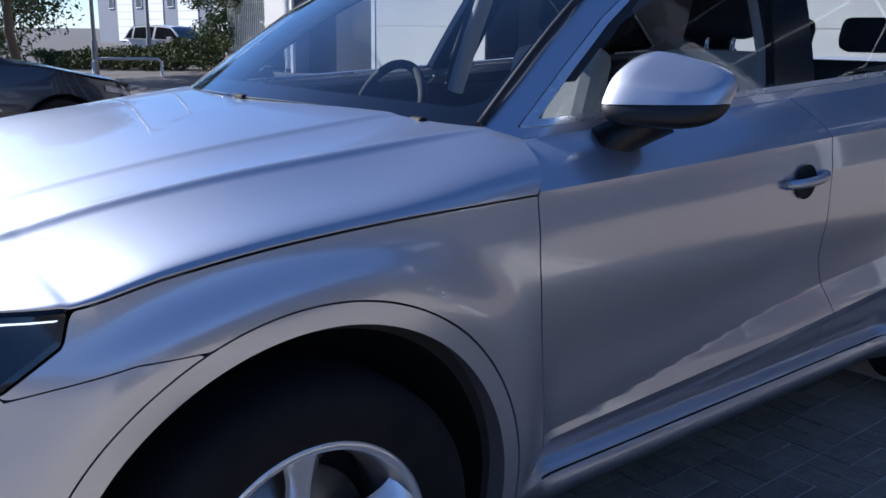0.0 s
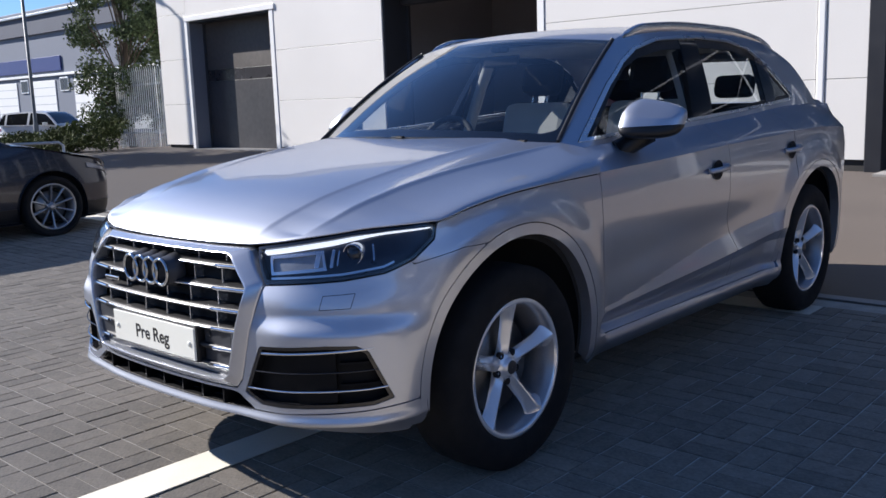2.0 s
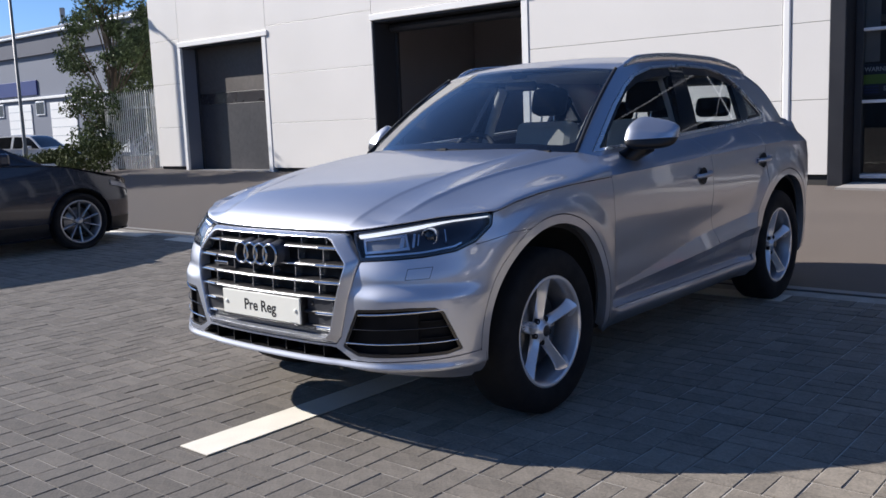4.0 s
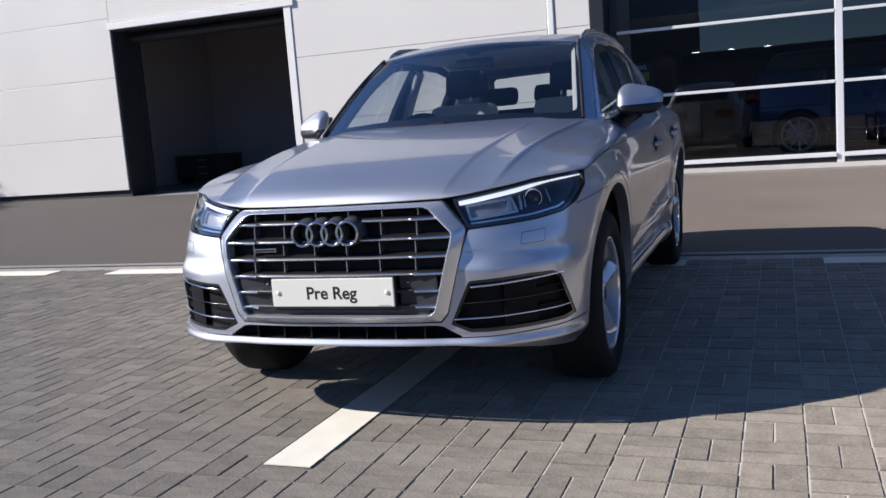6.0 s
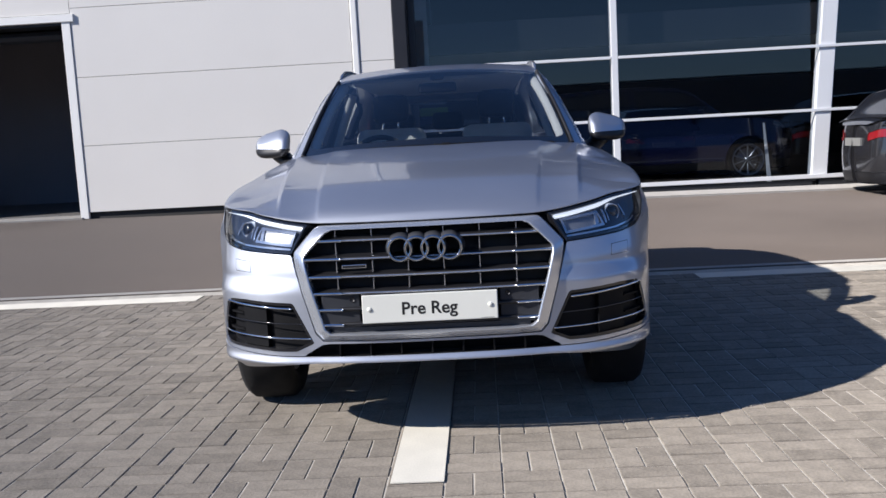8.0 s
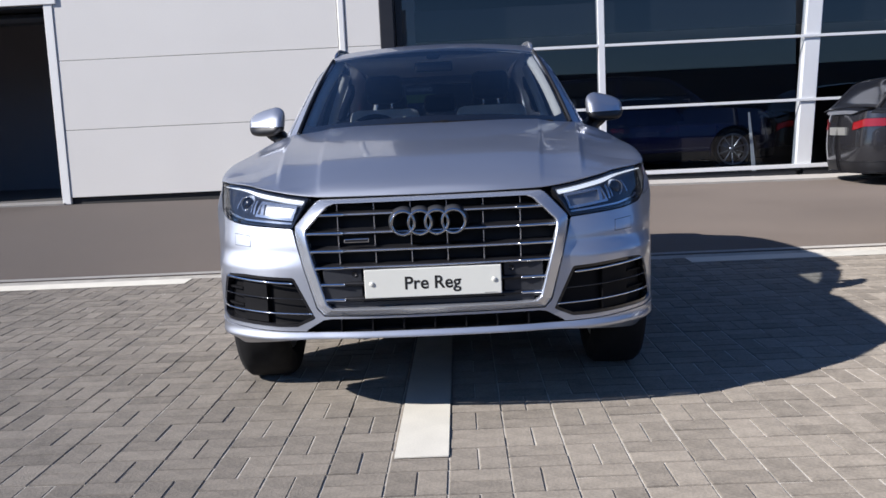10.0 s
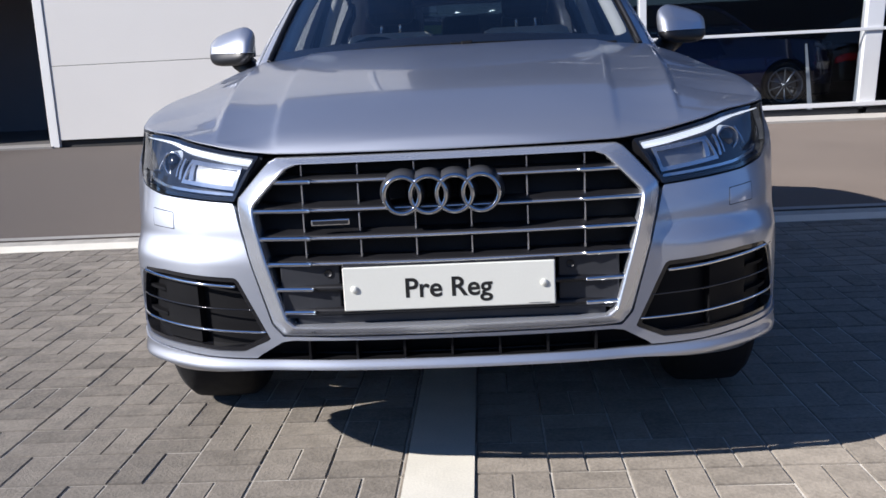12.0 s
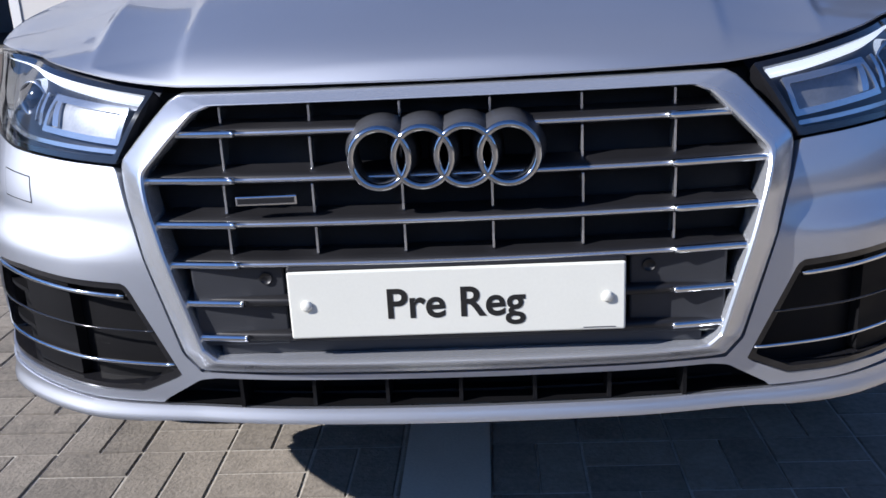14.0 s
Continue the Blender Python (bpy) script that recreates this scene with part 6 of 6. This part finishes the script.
def far_building(name, x0, x1, y):
    b = empty(name, pose(0, y, -0.42), "pale industrial building with a dark eaves band and blue sign", "building")
    boxed("wall", (x0, 0, 0), (x1, 18, 9.9), FAR_WALL, b)
    boxed("eaves_band", (x0 - 0.1, -0.25, 8.3), (x1 + 0.1, -0.002, 9.8), EAVES, b, 0.02)
    boxed("gutter", (x0 - 0.1, -0.5, 9.81), (x1 + 0.1, -0.1, 10.0), GALV, b, 0.03)
    boxed("roof", (x0 - 0.3, -0.3, 10.01), (x1 + 0.3, 18.3, 10.3), FAR_WALL, b, 0.05)
    boxed("ledge", (x0, -0.2, 4.75), (x1, -0.002, 4.95), CLAD_TRIM, b, 0.02)
    boxed("sign_band", (x0, -0.14, 5.15), (-71.5, -0.002, 6.35), BLUE_BAND, b, 0.02)
    for x in np.arange(x0 + 3.5, x1 - 6, 7.5):
        w = boxed("window", (x, -0.10, 3.45), (x + 1.5, -0.002, 4.6), MULLION, b, 0.02)
        boxed("pane", (x + 0.1, -0.115, 3.55), (x + 0.72, -0.102, 4.5), ANTHRACITE, w)
        boxed("pane", (x + 0.78, -0.115, 3.55), (x + 1.4, -0.102, 4.5), ANTHRACITE, w)
        d = boxed("loading_door", (x + 2.4, -0.08, 0.3), (x + 6.6, -0.002, 4.4), CLAD_TRIM, b, 0.02)
        for k in range(5):
            boxed("door_seam", (x + 2.45, -0.09, 1.0 + k * 0.7), (x + 6.55, -0.081, 1.04 + k * 0.7), GALV, d)
    v, f = tube([(x0 + 26, 3, 10.2), (x0 + 26, 3, 12.4)], 0.22, 10)
    mesh_ob("flue", v, f, GALV, b)
    return b


far_building("industrial_building", -98, -48, 34)


# ---- block paving, in squares of two blocks laid by turns along and across ----
PITCH, X_LINE, Y_LINE = 0.205, 0.245, -0.06


def block_mesh(lx, ly):
    c, b = 0.0032, 0.05
    v = [(sx * (lx / 2 - c), sy * (ly / 2 - c), 0) for sx, sy in ((-1, -1), (1, -1), (1, 1), (-1, 1))]
    v += [(sx * lx / 2, sy * ly / 2, -c) for sx, sy in ((-1, -1), (1, -1), (1, 1), (-1, 1))]
    v += [(sx * lx / 2, sy * ly / 2, -b) for sx, sy in ((-1, -1), (1, -1), (1, 1), (-1, 1))]
    f = [(0, 1, 2, 3)] + [(i + 4, (i + 1) % 4 + 4, (i + 1) % 4, i) for i in range(4)] + [(i + 8, (i + 1) % 4 + 8, (i + 1) % 4 + 4, i + 4) for i in range(4)]
    return v, f


def build_paving():
    pav = empty("pavement", pose(0, 0, 0), "grey concrete block paving laid in a basket-weave pattern", "pavement", kind="structure")
    rng = np.random.default_rng(7)
    length, width = PITCH - 0.0048, PITCH / 2 - 0.0042
    along, across = block_mesh(width, length), block_mesh(length, width)
    shared = {}
    for key, (bv, bf) in (("along", along), ("across", across)):
        me = bpy.data.meshes.new("paver")
        me.from_pydata(bv, [], bf)
        me.materials.append(PAVER)
        shared[key] = me
    V, F, made = [], [], 0
    for i in range(-86, 58):
        for j in range(-29, 20):
            x0, y0 = X_LINE + (i - 1) * PITCH, Y_LINE + j * PITCH
            if y0 + PITCH > 4.02:
                continue
            lengthwise = (i + j) % 2 == 0
            for k in (0, 1):
                cx = x0 + (PITCH * (0.25 + 0.5 * k) if lengthwise else PITCH / 2)
                cy = y0 + (PITCH / 2 if lengthwise else PITCH * (0.25 + 0.5 * k))
                cz = gz(cx, cy) + rng.uniform(-0.0016, 0.0012)
                turn = (rng.uniform(-0.35, 0.35), rng.uniform(-0.35, 0.35), rng.uniform(-0.5, 0.5))
                m = pose(cx + rng.uniform(-0.0008, 0.0008), cy, cz, *turn)
                if made < 300 and -1.35 < cx < 1.35 and -1.25 < cy < 0.25:
                    b = new("paver", shared["along" if lengthwise else "across"])
                    b.parent = pav
                    b.matrix_local = m
                    made += 1
                    continue
                bv, bf = along if lengthwise else across
                o = len(V)
                M = np.array(m)
                V.append(np.asarray(bv) @ M[:3, :3].T + M[:3, 3])
                F += [tuple(q + (len(V) - 1) * 12 for q in face) for face in bf]
    rest = mesh_ob("pavers", np.concatenate(V), F, PAVER, pav, "", False)
    rest["kind"] = "stuff"


build_paving()
